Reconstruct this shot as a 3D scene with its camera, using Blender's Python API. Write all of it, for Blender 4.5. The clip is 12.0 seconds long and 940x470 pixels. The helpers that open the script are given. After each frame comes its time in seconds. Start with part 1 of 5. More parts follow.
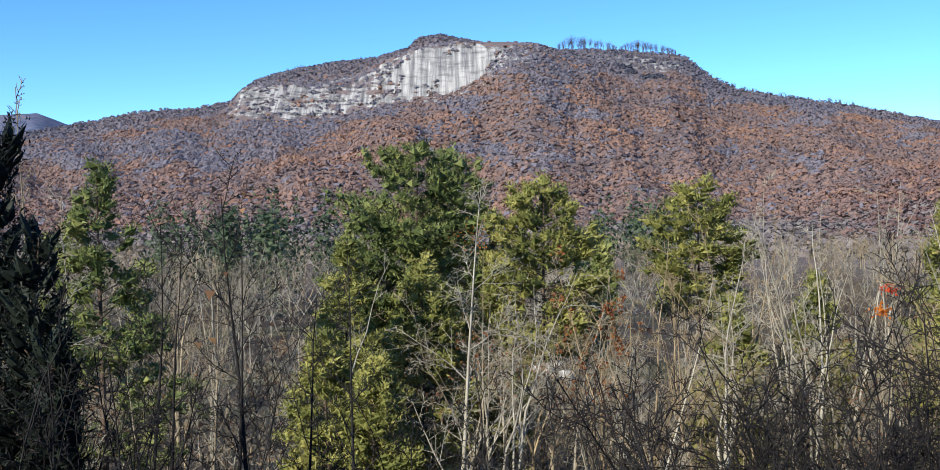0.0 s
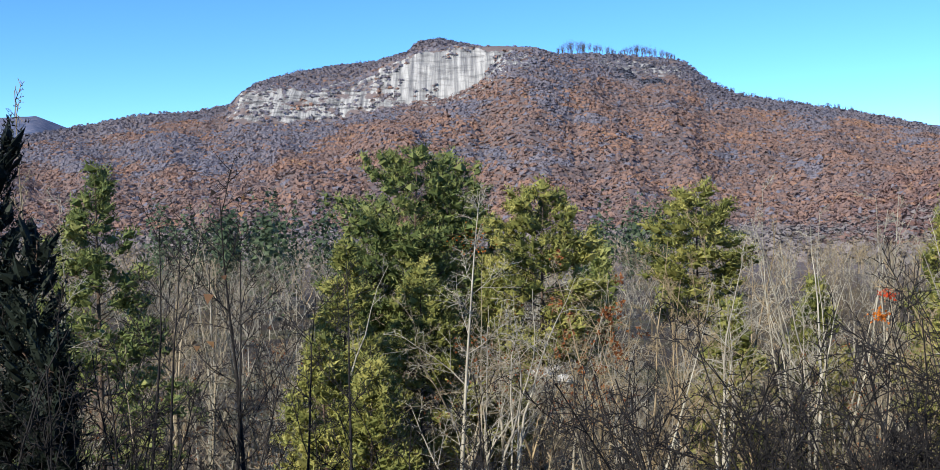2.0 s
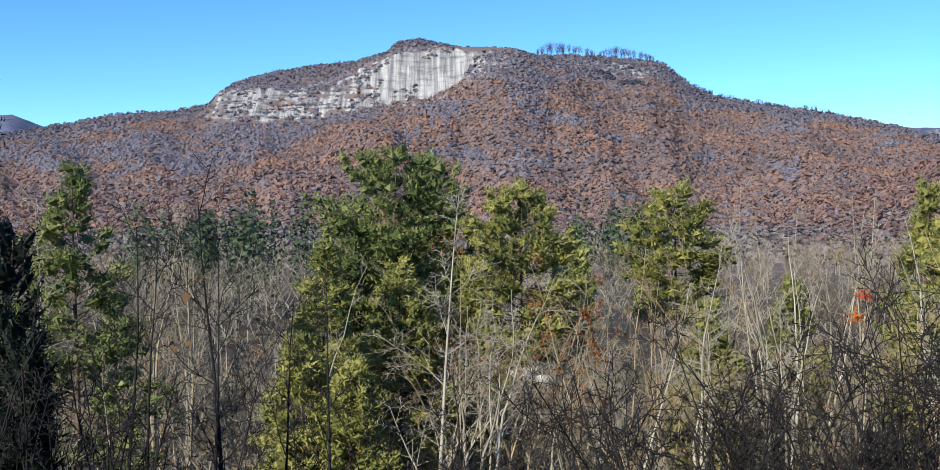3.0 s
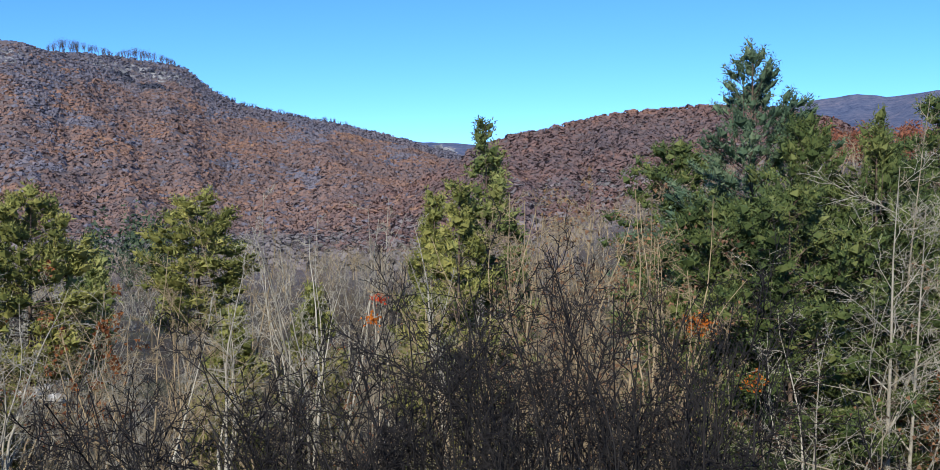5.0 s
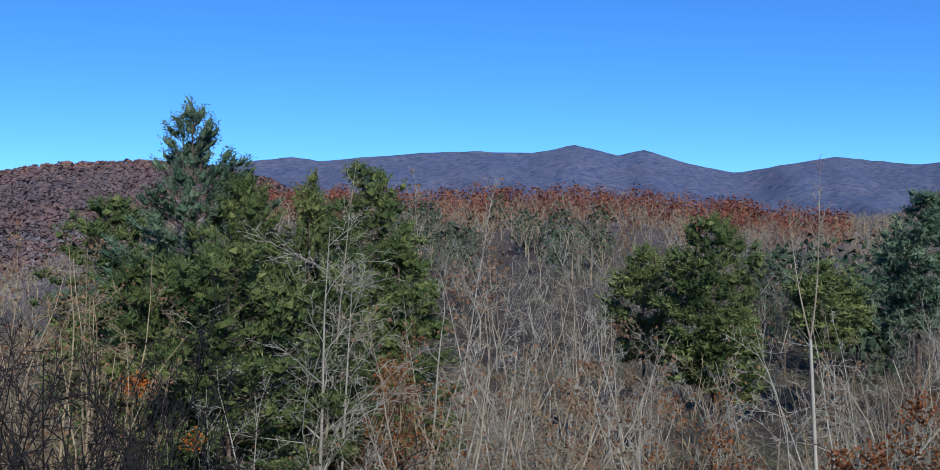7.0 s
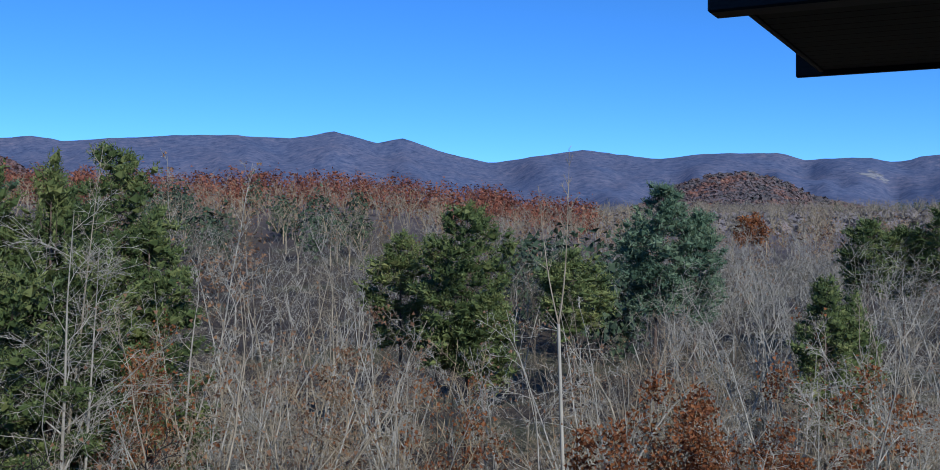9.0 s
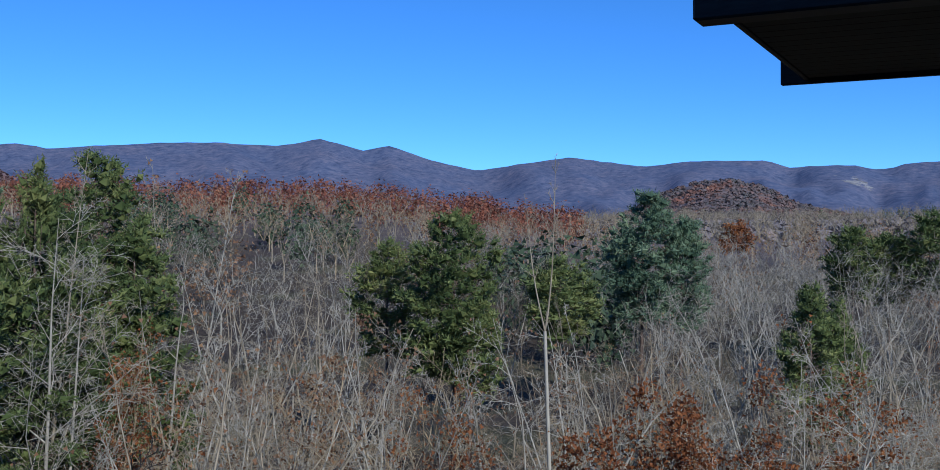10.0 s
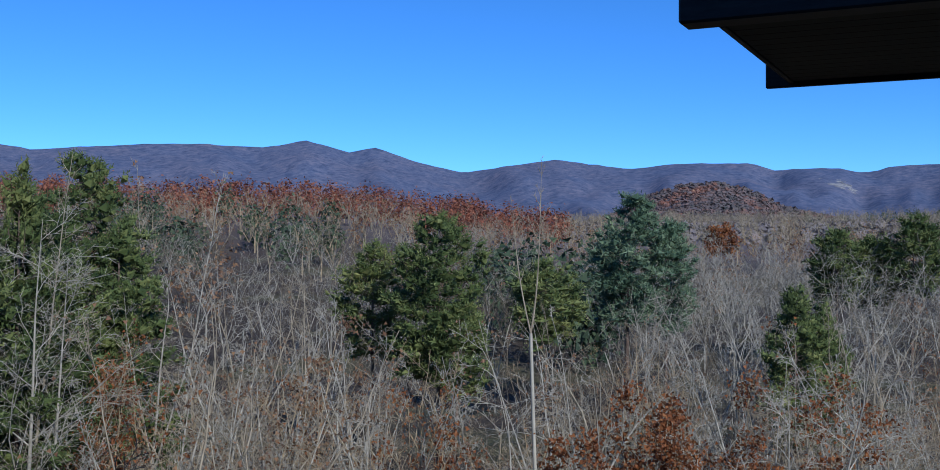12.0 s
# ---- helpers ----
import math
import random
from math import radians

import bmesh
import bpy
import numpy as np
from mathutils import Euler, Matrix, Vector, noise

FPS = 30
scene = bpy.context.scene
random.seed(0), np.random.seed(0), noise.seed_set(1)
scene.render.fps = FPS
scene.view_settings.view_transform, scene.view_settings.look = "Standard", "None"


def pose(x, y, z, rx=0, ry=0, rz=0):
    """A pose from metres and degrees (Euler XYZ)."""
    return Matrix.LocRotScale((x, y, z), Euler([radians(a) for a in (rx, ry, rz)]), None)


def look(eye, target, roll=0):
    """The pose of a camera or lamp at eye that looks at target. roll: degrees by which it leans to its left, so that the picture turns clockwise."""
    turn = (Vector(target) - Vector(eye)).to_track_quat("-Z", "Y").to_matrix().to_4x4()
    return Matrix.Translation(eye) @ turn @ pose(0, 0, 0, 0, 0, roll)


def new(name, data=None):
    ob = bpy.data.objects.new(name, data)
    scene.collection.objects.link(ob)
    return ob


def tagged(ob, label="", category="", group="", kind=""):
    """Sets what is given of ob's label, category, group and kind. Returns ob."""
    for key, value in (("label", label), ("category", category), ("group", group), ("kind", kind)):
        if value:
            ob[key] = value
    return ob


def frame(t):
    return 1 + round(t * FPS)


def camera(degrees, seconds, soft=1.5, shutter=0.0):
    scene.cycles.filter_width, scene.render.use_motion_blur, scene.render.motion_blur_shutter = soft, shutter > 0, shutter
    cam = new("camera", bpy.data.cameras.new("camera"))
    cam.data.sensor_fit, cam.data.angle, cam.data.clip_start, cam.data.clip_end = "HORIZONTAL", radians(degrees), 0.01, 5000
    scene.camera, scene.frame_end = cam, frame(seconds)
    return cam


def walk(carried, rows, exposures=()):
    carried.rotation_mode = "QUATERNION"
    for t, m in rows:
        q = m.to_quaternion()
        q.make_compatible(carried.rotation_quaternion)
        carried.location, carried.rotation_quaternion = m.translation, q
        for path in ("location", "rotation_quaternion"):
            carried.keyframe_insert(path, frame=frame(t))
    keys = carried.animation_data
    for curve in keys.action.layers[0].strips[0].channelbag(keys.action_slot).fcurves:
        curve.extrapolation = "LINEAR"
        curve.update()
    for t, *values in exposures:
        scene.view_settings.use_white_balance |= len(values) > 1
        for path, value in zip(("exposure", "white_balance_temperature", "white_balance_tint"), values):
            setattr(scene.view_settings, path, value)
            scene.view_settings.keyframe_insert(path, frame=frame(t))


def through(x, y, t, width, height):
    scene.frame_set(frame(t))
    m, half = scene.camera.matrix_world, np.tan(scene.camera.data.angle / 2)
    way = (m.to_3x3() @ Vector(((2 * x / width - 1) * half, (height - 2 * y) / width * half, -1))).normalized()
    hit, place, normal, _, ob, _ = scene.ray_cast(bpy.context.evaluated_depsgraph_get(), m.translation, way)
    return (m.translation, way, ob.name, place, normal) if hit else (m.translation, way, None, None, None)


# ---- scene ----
cam = camera(46.8, 12.0, soft=0.85)
EYE = 10.0
walk(cam, [
    (0, pose(0, 0, EYE, 88.01, 1.00, -0.01)),
    (0.5, pose(0, 0, EYE, 88.12, 1.00, -0.02)),
    (1, pose(0, 0, EYE, 88.25, 0.79, -0.05)),
    (1.5, pose(0, 0, EYE, 88.24, 0.78, -0.05)),
    (2, pose(0, 0, EYE, 88.22, 0.86, -0.07)),
    (2.5, pose(0, 0, EYE, 88.20, 0.80, -0.05)),
    (2.7, pose(0, 0, EYE, 88.21, 0.75, -0.06)),
    (4.3, pose(0, 0, EYE, 88.31, 0.55, -16.45)),
    (4.5, pose(0, 0, EYE, 88.33, 0.34, -18.63)),
    (5, pose(0, 0, EYE, 88.44, 0.24, -25.91)),
    (5.5, pose(0, 0, EYE, 88.65, 0.03, -33.33)),
    (6, pose(0, 0, EYE, 91.18, -0.05, -45.11)),
    (6.5, pose(0, 0, EYE, 91.25, -0.02, -51.14)),
    (7, pose(0, 0, EYE, 91.39, -0.02, -54.83)),
    (7.5, pose(0, 0, EYE, 91.37, -0.09, -58.69)),
    (7.6, pose(0, 0, EYE, 91.31, -0.34, -60.27)),
    (7.7, pose(0, 0, EYE, 91.41, -0.02, -61.70)),
    (9.3, pose(0, 0, EYE, 90.71, -0.31, -67.69)),
    (9.5, pose(0, 0, EYE, 90.80, -0.17, -67.69)),
    (10, pose(0, 0, EYE, 91.14, -0.23, -68.24)),
    (10.5, pose(0, 0, EYE, 91.33, -0.16, -68.65)),
    (11, pose(0, 0, EYE, 91.25, -0.18, -68.97)),
    (11.5, pose(0, 0, EYE, 91.27, -0.25, -68.97)),
    (12, pose(0, 0, EYE, 91.25, -0.31, -68.98)),
], exposures=[(0, 0.85, 6450, 5), (2.7, 0.85, 6450, 5), (4.5, 0.55, 6200, 6), (5.5, 0.48, 6000, 7), (6.5, 0.18, 5650, 8), (12, 0.1, 5350, 9)])


# ---- light ----
SUN_AZ, SUN_EL = 222.0, 30.0          # compass bearing from +y, clockwise, and height
sun_way = Vector((math.sin(radians(SUN_AZ)) * math.cos(radians(SUN_EL)),
                  math.cos(radians(SUN_AZ)) * math.cos(radians(SUN_EL)), math.sin(radians(SUN_EL))))
sun = new("sun", bpy.data.lights.new("sun", "SUN"))
sun.data.energy, sun.data.angle, sun.data.color = 4.0, radians(0.5), (1.0, 0.93, 0.82)
sun.matrix_world = look(sun_way * 300, (0, 0, 0))
world = bpy.data.worlds.new("sky")
scene.world = world
world.use_nodes = True
sky = world.node_tree.nodes.new("ShaderNodeTexSky")
sky.sky_type, sky.sun_disc = "NISHITA", False
sky.sun_elevation, sky.sun_rotation = radians(SUN_EL), radians(SUN_AZ)
sky.air_density, sky.dust_density, sky.ozone_density = 0.5, 0.0, 6.0
background = world.node_tree.nodes["Background"]
vivid = world.node_tree.nodes.new("ShaderNodeHueSaturation")
vivid.inputs["Saturation"].default_value = 1.1
world.node_tree.links.new(sky.outputs[0], vivid.inputs["Color"])
world.node_tree.links.new(vivid.outputs[0], background.inputs[0])
background.inputs[1].default_value = 0.15


# ---- materials ----
def shader(name, rough=0.8):
    m = bpy.data.materials.new(name)
    m.use_nodes = True
    b = m.node_tree.nodes["Principled BSDF"]
    b.inputs["Roughness"].default_value = rough
    b.inputs["Specular IOR Level"].default_value = 0.2
    return m, m.node_tree.nodes, m.node_tree.links, b


def noise_node(n, l, scale, detail=4, stretch=None, rough=0.6):
    geo = n.new("ShaderNodeNewGeometry")
    tex = n.new("ShaderNodeTexNoise")
    tex.inputs["Scale"].default_value, tex.inputs["Detail"].default_value = scale, detail
    tex.inputs["Roughness"].default_value = rough
    if stretch:
        mp = n.new("ShaderNodeMapping")
        mp.inputs["Scale"].default_value = stretch
        l.new(geo.outputs["Position"], mp.inputs["Vector"])
        l.new(mp.outputs[0], tex.inputs["Vector"])
    else:
        l.new(geo.outputs["Position"], tex.inputs["Vector"])
    return tex.outputs[0]


def ramp_node(n, l, fac, stops):
    r = n.new("ShaderNodeValToRGB")
    e = r.color_ramp.elements
    while len(e) < len(stops):
        e.new(0.5)
    for k, (p, c) in zip(e, stops):
        k.position, k.color = p, (*c, 1)
    l.new(fac, r.inputs[0])
    return r.outputs[0]


def mixed(n, l, fac, a, b, how="MIX"):
    m = n.new("ShaderNodeMix")
    m.data_type, m.blend_type = "RGBA", how
    for socket, v in ((m.inputs[0], fac), (m.inputs[6], a), (m.inputs[7], b)):
        if isinstance(v, (int, float)):
            socket.default_value = v
        elif isinstance(v, tuple):
            socket.default_value = (*v, 1)
        else:
            l.new(v, socket)
    return m.outputs[2]


def math_node(n, l, how, a, b):
    m = n.new("ShaderNodeMath")
    m.operation, m.use_clamp = how, False
    for socket, v in zip(m.inputs, (a, b)):
        if isinstance(v, (int, float)):
            socket.default_value = v
        else:
            l.new(v, socket)
    return m.outputs[0]


def bump(n, l, b, height, dist, strength=0.6):
    k = n.new("ShaderNodeBump")
    k.inputs["Strength"].default_value, k.inputs["Distance"].default_value = strength, dist
    l.new(height, k.inputs["Height"])
    l.new(k.outputs[0], b.inputs["Normal"])


def bark_material(name, dark, light, scale=6.0):
    m, n, l, b = shader(name, 0.85)
    grain = noise_node(n, l, scale, 5, (1, 1, 0.25))
    patch = noise_node(n, l, 0.7, 3)
    col = ramp_node(n, l, grain, [(0.3, dark), (0.7, light)])
    info = n.new("ShaderNodeObjectInfo")
    tone = ramp_node(n, l, info.outputs["Random"], [(0.0, (0.75, 0.72, 0.7)), (1.0, (1.1, 1.08, 1.05))])
    col = mixed(n, l, 1.0, col, tone, "MULTIPLY")
    col = mixed(n, l, math_node(n, l, "MULTIPLY", patch, 0.5), col, dark)
    l.new(col, b.inputs["Base Color"])
    bump(n, l, b, grain, 0.01)
    return m


def leaf_material(name, stops, through=0.3, zone=0.15, patchy=None):
    """Foliage: each leaf or needle takes its own tone, whole boughs lean to one side of the scale."""
    m, n, l, b = shader(name, 0.6)
    geo = n.new("ShaderNodeNewGeometry")
    big = noise_node(n, l, zone, 3)
    fac = math_node(n, l, "ADD", math_node(n, l, "MULTIPLY", geo.outputs["Random Per Island"], 0.5),
                    math_node(n, l, "SUBTRACT", math_node(n, l, "MULTIPLY", big, 1.5), 0.5))
    col = ramp_node(n, l, fac, stops)
    l.new(col, b.inputs["Base Color"])
    if through:
        t = n.new("ShaderNodeBsdfTranslucent")
        l.new(col, t.inputs["Color"])
        s = n.new("ShaderNodeMixShader")
        s.inputs[0].default_value = through
        l.new(b.outputs[0], s.inputs[1])
        l.new(t.outputs[0], s.inputs[2])
        l.new(s.outputs[0], n["Material Output"].inputs["Surface"])
    return m


def crown_material(name, stops, zone, lift=0.0):
    """Woods far off: one tone a crown, drifting over the slope in broad zones."""
    m, n, l, b = shader(name, 0.9)
    b.inputs["Specular IOR Level"].default_value = 0.05
    geo = n.new("ShaderNodeNewGeometry")
    big = noise_node(n, l, zone, 3)
    fine = noise_node(n, l, 0.25, 4)
    crown = noise_node(n, l, 0.085, 1)
    fac = math_node(n, l, "ADD", math_node(n, l, "MULTIPLY", geo.outputs["Random Per Island"], 0.2),
                    math_node(n, l, "SUBTRACT", math_node(n, l, "ADD", math_node(n, l, "MULTIPLY", big, 1.6), math_node(n, l, "MULTIPLY", crown, 1.1)), 1.0))
    col = ramp_node(n, l, fac, stops)
    tone = ramp_node(n, l, fine, [(0.3, (0.85, 0.85, 0.87)), (0.7, (1.12, 1.1, 1.1))])
    col = mixed(n, l, 1.0, col, tone, "MULTIPLY")
    l.new(col, b.inputs["Base Color"])
    t = n.new("ShaderNodeBsdfTranslucent")
    l.new(col, t.inputs["Color"])
    s = n.new("ShaderNodeMixShader")
    s.inputs[0].default_value = 0.15
    l.new(b.outputs[0], s.inputs[1])
    l.new(t.outputs[0], s.inputs[2])
    l.new(s.outputs[0], n["Material Output"].inputs["Surface"])
    return m


bark_pale = bark_material("pale grey bark", (0.23, 0.21, 0.165), (0.56, 0.52, 0.43))
bark_grey = bark_material("grey brown bark", (0.176, 0.145, 0.099), (0.462, 0.396, 0.286))
bark_tan = bark_material("tan twig bark", (0.194, 0.146, 0.0864), (0.508, 0.4, 0.248))
# near black: the shade near the house is put into this bark
bark_shaded = bark_material("bark with house shade in it", (0.0102, 0.00935, 0.0102), (0.0425, 0.0382, 0.0382))
bark_under = bark_material("dull understorey bark", (0.0624, 0.0499, 0.0354), (0.187, 0.151, 0.104))
bark_pine = bark_material("pine bark", (0.07, 0.05, 0.04), (0.22, 0.16, 0.12))
needle_yellow = leaf_material("yellow green needles", [(0.1, (0.07, 0.085, 0.024)), (0.5, (0.205, 0.208, 0.058)), (0.9, (0.38, 0.345, 0.105))], 0.12, 0.5)
needle_green = leaf_material("green needles", [(0.1, (0.045, 0.064, 0.022)), (0.5, (0.13, 0.16, 0.05)), (0.9, (0.28, 0.28, 0.095))], 0.12, 0.5)
needle_deep = leaf_material("deep green needles", [(0.1, (0.032, 0.05, 0.018)), (0.5, (0.092, 0.122, 0.038)), (0.9, (0.20, 0.212, 0.068))], 0.12, 0.5)
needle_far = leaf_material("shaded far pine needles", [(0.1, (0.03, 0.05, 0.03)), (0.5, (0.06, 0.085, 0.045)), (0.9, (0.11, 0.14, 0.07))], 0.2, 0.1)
needle_blue = leaf_material("blue green needles", [(0.1, (0.04, 0.07, 0.042)), (0.5, (0.10, 0.15, 0.085)), (0.9, (0.21, 0.26, 0.145))], 0.12, 0.5)
needle_shaded = leaf_material("conifer needles darkened for shade", [(0.2, (0.006, 0.009, 0.008)), (0.8, (0.02, 0.028, 0.02))], 0.08, 0.5)
leaf_rust = leaf_material("rust brown leaves", [(0.1, (0.10, 0.035, 0.014)), (0.5, (0.24, 0.085, 0.03)), (0.9, (0.36, 0.15, 0.05))], 0.35, 0.6)
leaf_oak = leaf_material("dark red oak leaves", [(0.1, (0.12, 0.045, 0.03)), (0.5, (0.25, 0.085, 0.048)), (0.9, (0.37, 0.16, 0.085))], 0.3, 0.05)
leaf_brown = leaf_material("brown oak leaves", [(0.1, (0.11, 0.06, 0.035)), (0.5, (0.24, 0.13, 0.07)), (0.9, (0.36, 0.21, 0.10))], 0.3, 0.6)
leaf_orange = leaf_material("bright orange leaves", [(0.1, (0.35, 0.08, 0.01)), (0.9, (0.75, 0.24, 0.03))], 0.4, 0.6)
leaf_red = leaf_material("bright red leaves", [(0.1, (0.4, 0.03, 0.015)), (0.9, (0.75, 0.12, 0.04))], 0.4, 0.6)
woods_main = crown_material("autumn mountain woods", [(0.1, (0.165, 0.13, 0.13)), (0.35, (0.21, 0.148, 0.134)), (0.6, (0.25, 0.158, 0.126)),
                            (0.85, (0.305, 0.176, 0.122)), (1.0, (0.37, 0.245, 0.135))], 0.006)
woods_rust = crown_material("dark rust hill woods", [(0.0, (0.12, 0.10, 0.11)), (0.4, (0.17, 0.12, 0.115)), (0.75, (0.215, 0.128, 0.108)), (1.0, (0.27, 0.155, 0.11))], 0.006)
woods_knoll = crown_material("red and brown knoll woods", [(0.0, (0.09, 0.095, 0.09)), (0.42, (0.16, 0.13, 0.125)), (0.66, (0.21, 0.125, 0.10)), (0.92, (0.29, 0.13, 0.088)), (1.0, (0.36, 0.21, 0.125))], 0.014)
# bare crowns whose blue-mauve cast is distance haze mixed into the colour
woods_hazed = crown_material("bare upper woods tinted haze blue", [(0.0, (0.14, 0.142, 0.182)), (0.4, (0.18, 0.17, 0.202)), (0.8, (0.21, 0.182, 0.198)), (1.0, (0.245, 0.195, 0.188))], 0.004)
# dark crowns that paint in the blue shadow under the right-hand top
woods_shadow = crown_material("woods in painted shadow blue", [(0.0, (0.07, 0.078, 0.105)), (1.0, (0.115, 0.115, 0.145))], 0.01)
woods_grey = crown_material("bare grey woods", [(0.0, (0.11, 0.11, 0.10)), (0.3, (0.19, 0.17, 0.165)), (0.7, (0.25, 0.21, 0.205)), (1.0, (0.29, 0.19, 0.15))], 0.012)


def ground_material():
    m, n, l, b = shader("leaf litter and rock", 0.9)
    fine, broad = noise_node(n, l, 3.0, 6), noise_node(n, l, 0.05, 4)
    litter = ramp_node(n, l, fine, [(0.3, (0.03, 0.024, 0.018)), (0.5, (0.07, 0.052, 0.036)), (0.72, (0.14, 0.105, 0.07))])
    grass = ramp_node(n, l, fine, [(0.3, (0.06, 0.06, 0.025)), (0.7, (0.15, 0.13, 0.07))])
    col = mixed(n, l, ramp_node(n, l, broad, [(0.5, (0, 0, 0)), (0.62, (1, 1, 1))]), litter, grass)
    woods = ramp_node(n, l, noise_node(n, l, 0.06, 5), [(0.3, (0.12, 0.10, 0.105)), (0.7, (0.18, 0.135, 0.125))])
    far = n.new("ShaderNodeAttribute")
    far.attribute_name = "woods"
    col = mixed(n, l, far.outputs["Fac"], col, woods)
    # far slopes turn blue-violet: aerial haze put into their base colour
    range_haze = n.new("ShaderNodeAttribute")
    range_haze.attribute_name = "range"
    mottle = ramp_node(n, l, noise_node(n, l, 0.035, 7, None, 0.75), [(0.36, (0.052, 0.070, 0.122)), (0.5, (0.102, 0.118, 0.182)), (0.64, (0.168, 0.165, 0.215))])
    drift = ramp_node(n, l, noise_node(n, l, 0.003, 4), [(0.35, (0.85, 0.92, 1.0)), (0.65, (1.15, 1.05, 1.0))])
    col = mixed(n, l, range_haze.outputs["Fac"], col, mixed(n, l, 1.0, mottle, drift, "MULTIPLY"))
    streak = noise_node(n, l, 0.10, 6, (1.0, 0.04, 0.06), 0.7)
    ledge = noise_node(n, l, 0.05, 6, (0.3, 0.12, 1.8), 0.7)
    stone = ramp_node(n, l, streak, [(0.32, (0.11, 0.11, 0.12)), (0.47, (0.23, 0.222, 0.218)), (0.62, (0.42, 0.4, 0.38))])
    rock = n.new("ShaderNodeAttribute")
    rock.attribute_name = "rock"
    face = ramp_node(n, l, rock.outputs["Fac"], [(0.65, (0.9, 0.9, 0.9)), (1.0, (0.5, 0.5, 0.5))])
    stone = mixed(n, l, face, stone, ramp_node(n, l, ledge, [(0.36, (0.16, 0.16, 0.18)), (0.5, (1, 1, 1))]), "MULTIPLY")
    rag = math_node(n, l, "ADD", rock.outputs["Fac"], math_node(n, l, "MULTIPLY", math_node(n, l, "SUBTRACT", noise_node(n, l, 0.02, 6, (1, 1, 2.0), 0.7), 0.5), 2.1))
    edge = ramp_node(n, l, rag, [(0.46, (0, 0, 0)), (0.52, (1, 1, 1))])
    l.new(mixed(n, l, edge, col, stone), b.inputs["Base Color"])
    near = mixed(n, l, far.outputs["Fac"], fine, (0.5, 0.5, 0.5))
    relief = mixed(n, l, range_haze.outputs["Fac"], mixed(n, l, edge, near, ledge), mottle)
    bump(n, l, b, relief, 1.2, 0.6)
    return m


litter_ground = ground_material()


def plain_material(name, dark, light, scale, rough=0.7, stretch=None):
    m, n, l, b = shader(name, rough)
    tex = noise_node(n, l, scale, 5, stretch)
    l.new(ramp_node(n, l, tex, [(0.3, dark), (0.7, light)]), b.inputs["Base Color"])
    bump(n, l, b, tex, 0.004)
    return m


dark_stain = plain_material("dark stained timber", (0.008, 0.008, 0.009), (0.02, 0.019, 0.02), 5, 0.6, (1, 1, 6))
# the shade on the roof's underside is in this near-black board colour
soffit_shade = plain_material("soffit board darkened for underside shade", (0.004, 0.004, 0.005), (0.008, 0.008, 0.009), 4, 0.7)
siding = plain_material("brown timber siding", (0.06, 0.04, 0.03), (0.14, 0.10, 0.07), 4, 0.8, (1, 1, 8))
shingle = plain_material("grey shingle roof", (0.04, 0.04, 0.045), (0.12, 0.115, 0.11), 9, 0.9)
deck_wood = plain_material("weathered deck boards", (0.14, 0.11, 0.09), (0.30, 0.26, 0.22), 6, 0.8, (8, 1, 1))
pale_stone = plain_material("pale sunlit stone", (0.35, 0.32, 0.29), (0.7, 0.66, 0.6), 3, 0.9)


# ---- building blocks ----
def mesh_from(name, verts, faces, mats, smooth=False, index=None):
    """verts (n, 3) and faces (m, 3 or 4) arrays to one mesh."""
    me = bpy.data.meshes.new(name)
    verts, faces = np.asarray(verts, np.float32), np.asarray(faces, np.int32)
    k = faces.shape[1]
    me.vertices.add(len(verts))
    me.vertices.foreach_set("co", verts.ravel())
    me.loops.add(faces.size)
    me.loops.foreach_set("vertex_index", faces.ravel())
    me.polygons.add(len(faces))
    me.polygons.foreach_set("loop_start", np.arange(0, faces.size, k, dtype=np.int32))
    me.polygons.foreach_set("use_smooth", np.full(len(faces), smooth))
    for mat in (mats if isinstance(mats, (list, tuple)) else [mats]):
        me.materials.append(mat)
    if index is not None:
        me.polygons.foreach_set("material_index", np.asarray(index, np.int32))
    me.update(calc_edges=True)
    return me


def part(name, me, parent, label=""):
    ob = new(name, me)
    ob.parent = parent
    return tagged(ob, label)


def unit(v):
    return v / np.maximum(np.linalg.norm(v, axis=-1, keepdims=True), 1e-9)


def prisms(p0, p1, r0, r1, sides):
    """Tapered tubes, one for each row."""
    p0, p1, r0, r1 = (np.asarray(a, float) for a in (p0, p1, r0, r1))
    d = unit(p1 - p0)
    ref = np.where(np.abs(d[:, 2:3]) > 0.9, (1.0, 0, 0), (0, 0, 1.0))
    u = unit(np.cross(d, ref))
    w = np.cross(d, u)
    a = np.arange(sides) * 2 * np.pi / sides
    ring = np.cos(a)[None, :, None] * u[:, None] + np.sin(a)[None, :, None] * w[:, None]
    v = np.concatenate([p0[:, None] + ring * r0[:, None, None], p1[:, None] + ring * r1[:, None, None]], 1)
    i = np.arange(sides)
    j = (i + 1) % sides
    f = np.stack([i, j, j + sides, i + sides], 1)
    f = f[None] + (np.arange(len(p0)) * 2 * sides)[:, None, None]
    return v.reshape(-1, 3), f.reshape(-1, 4)


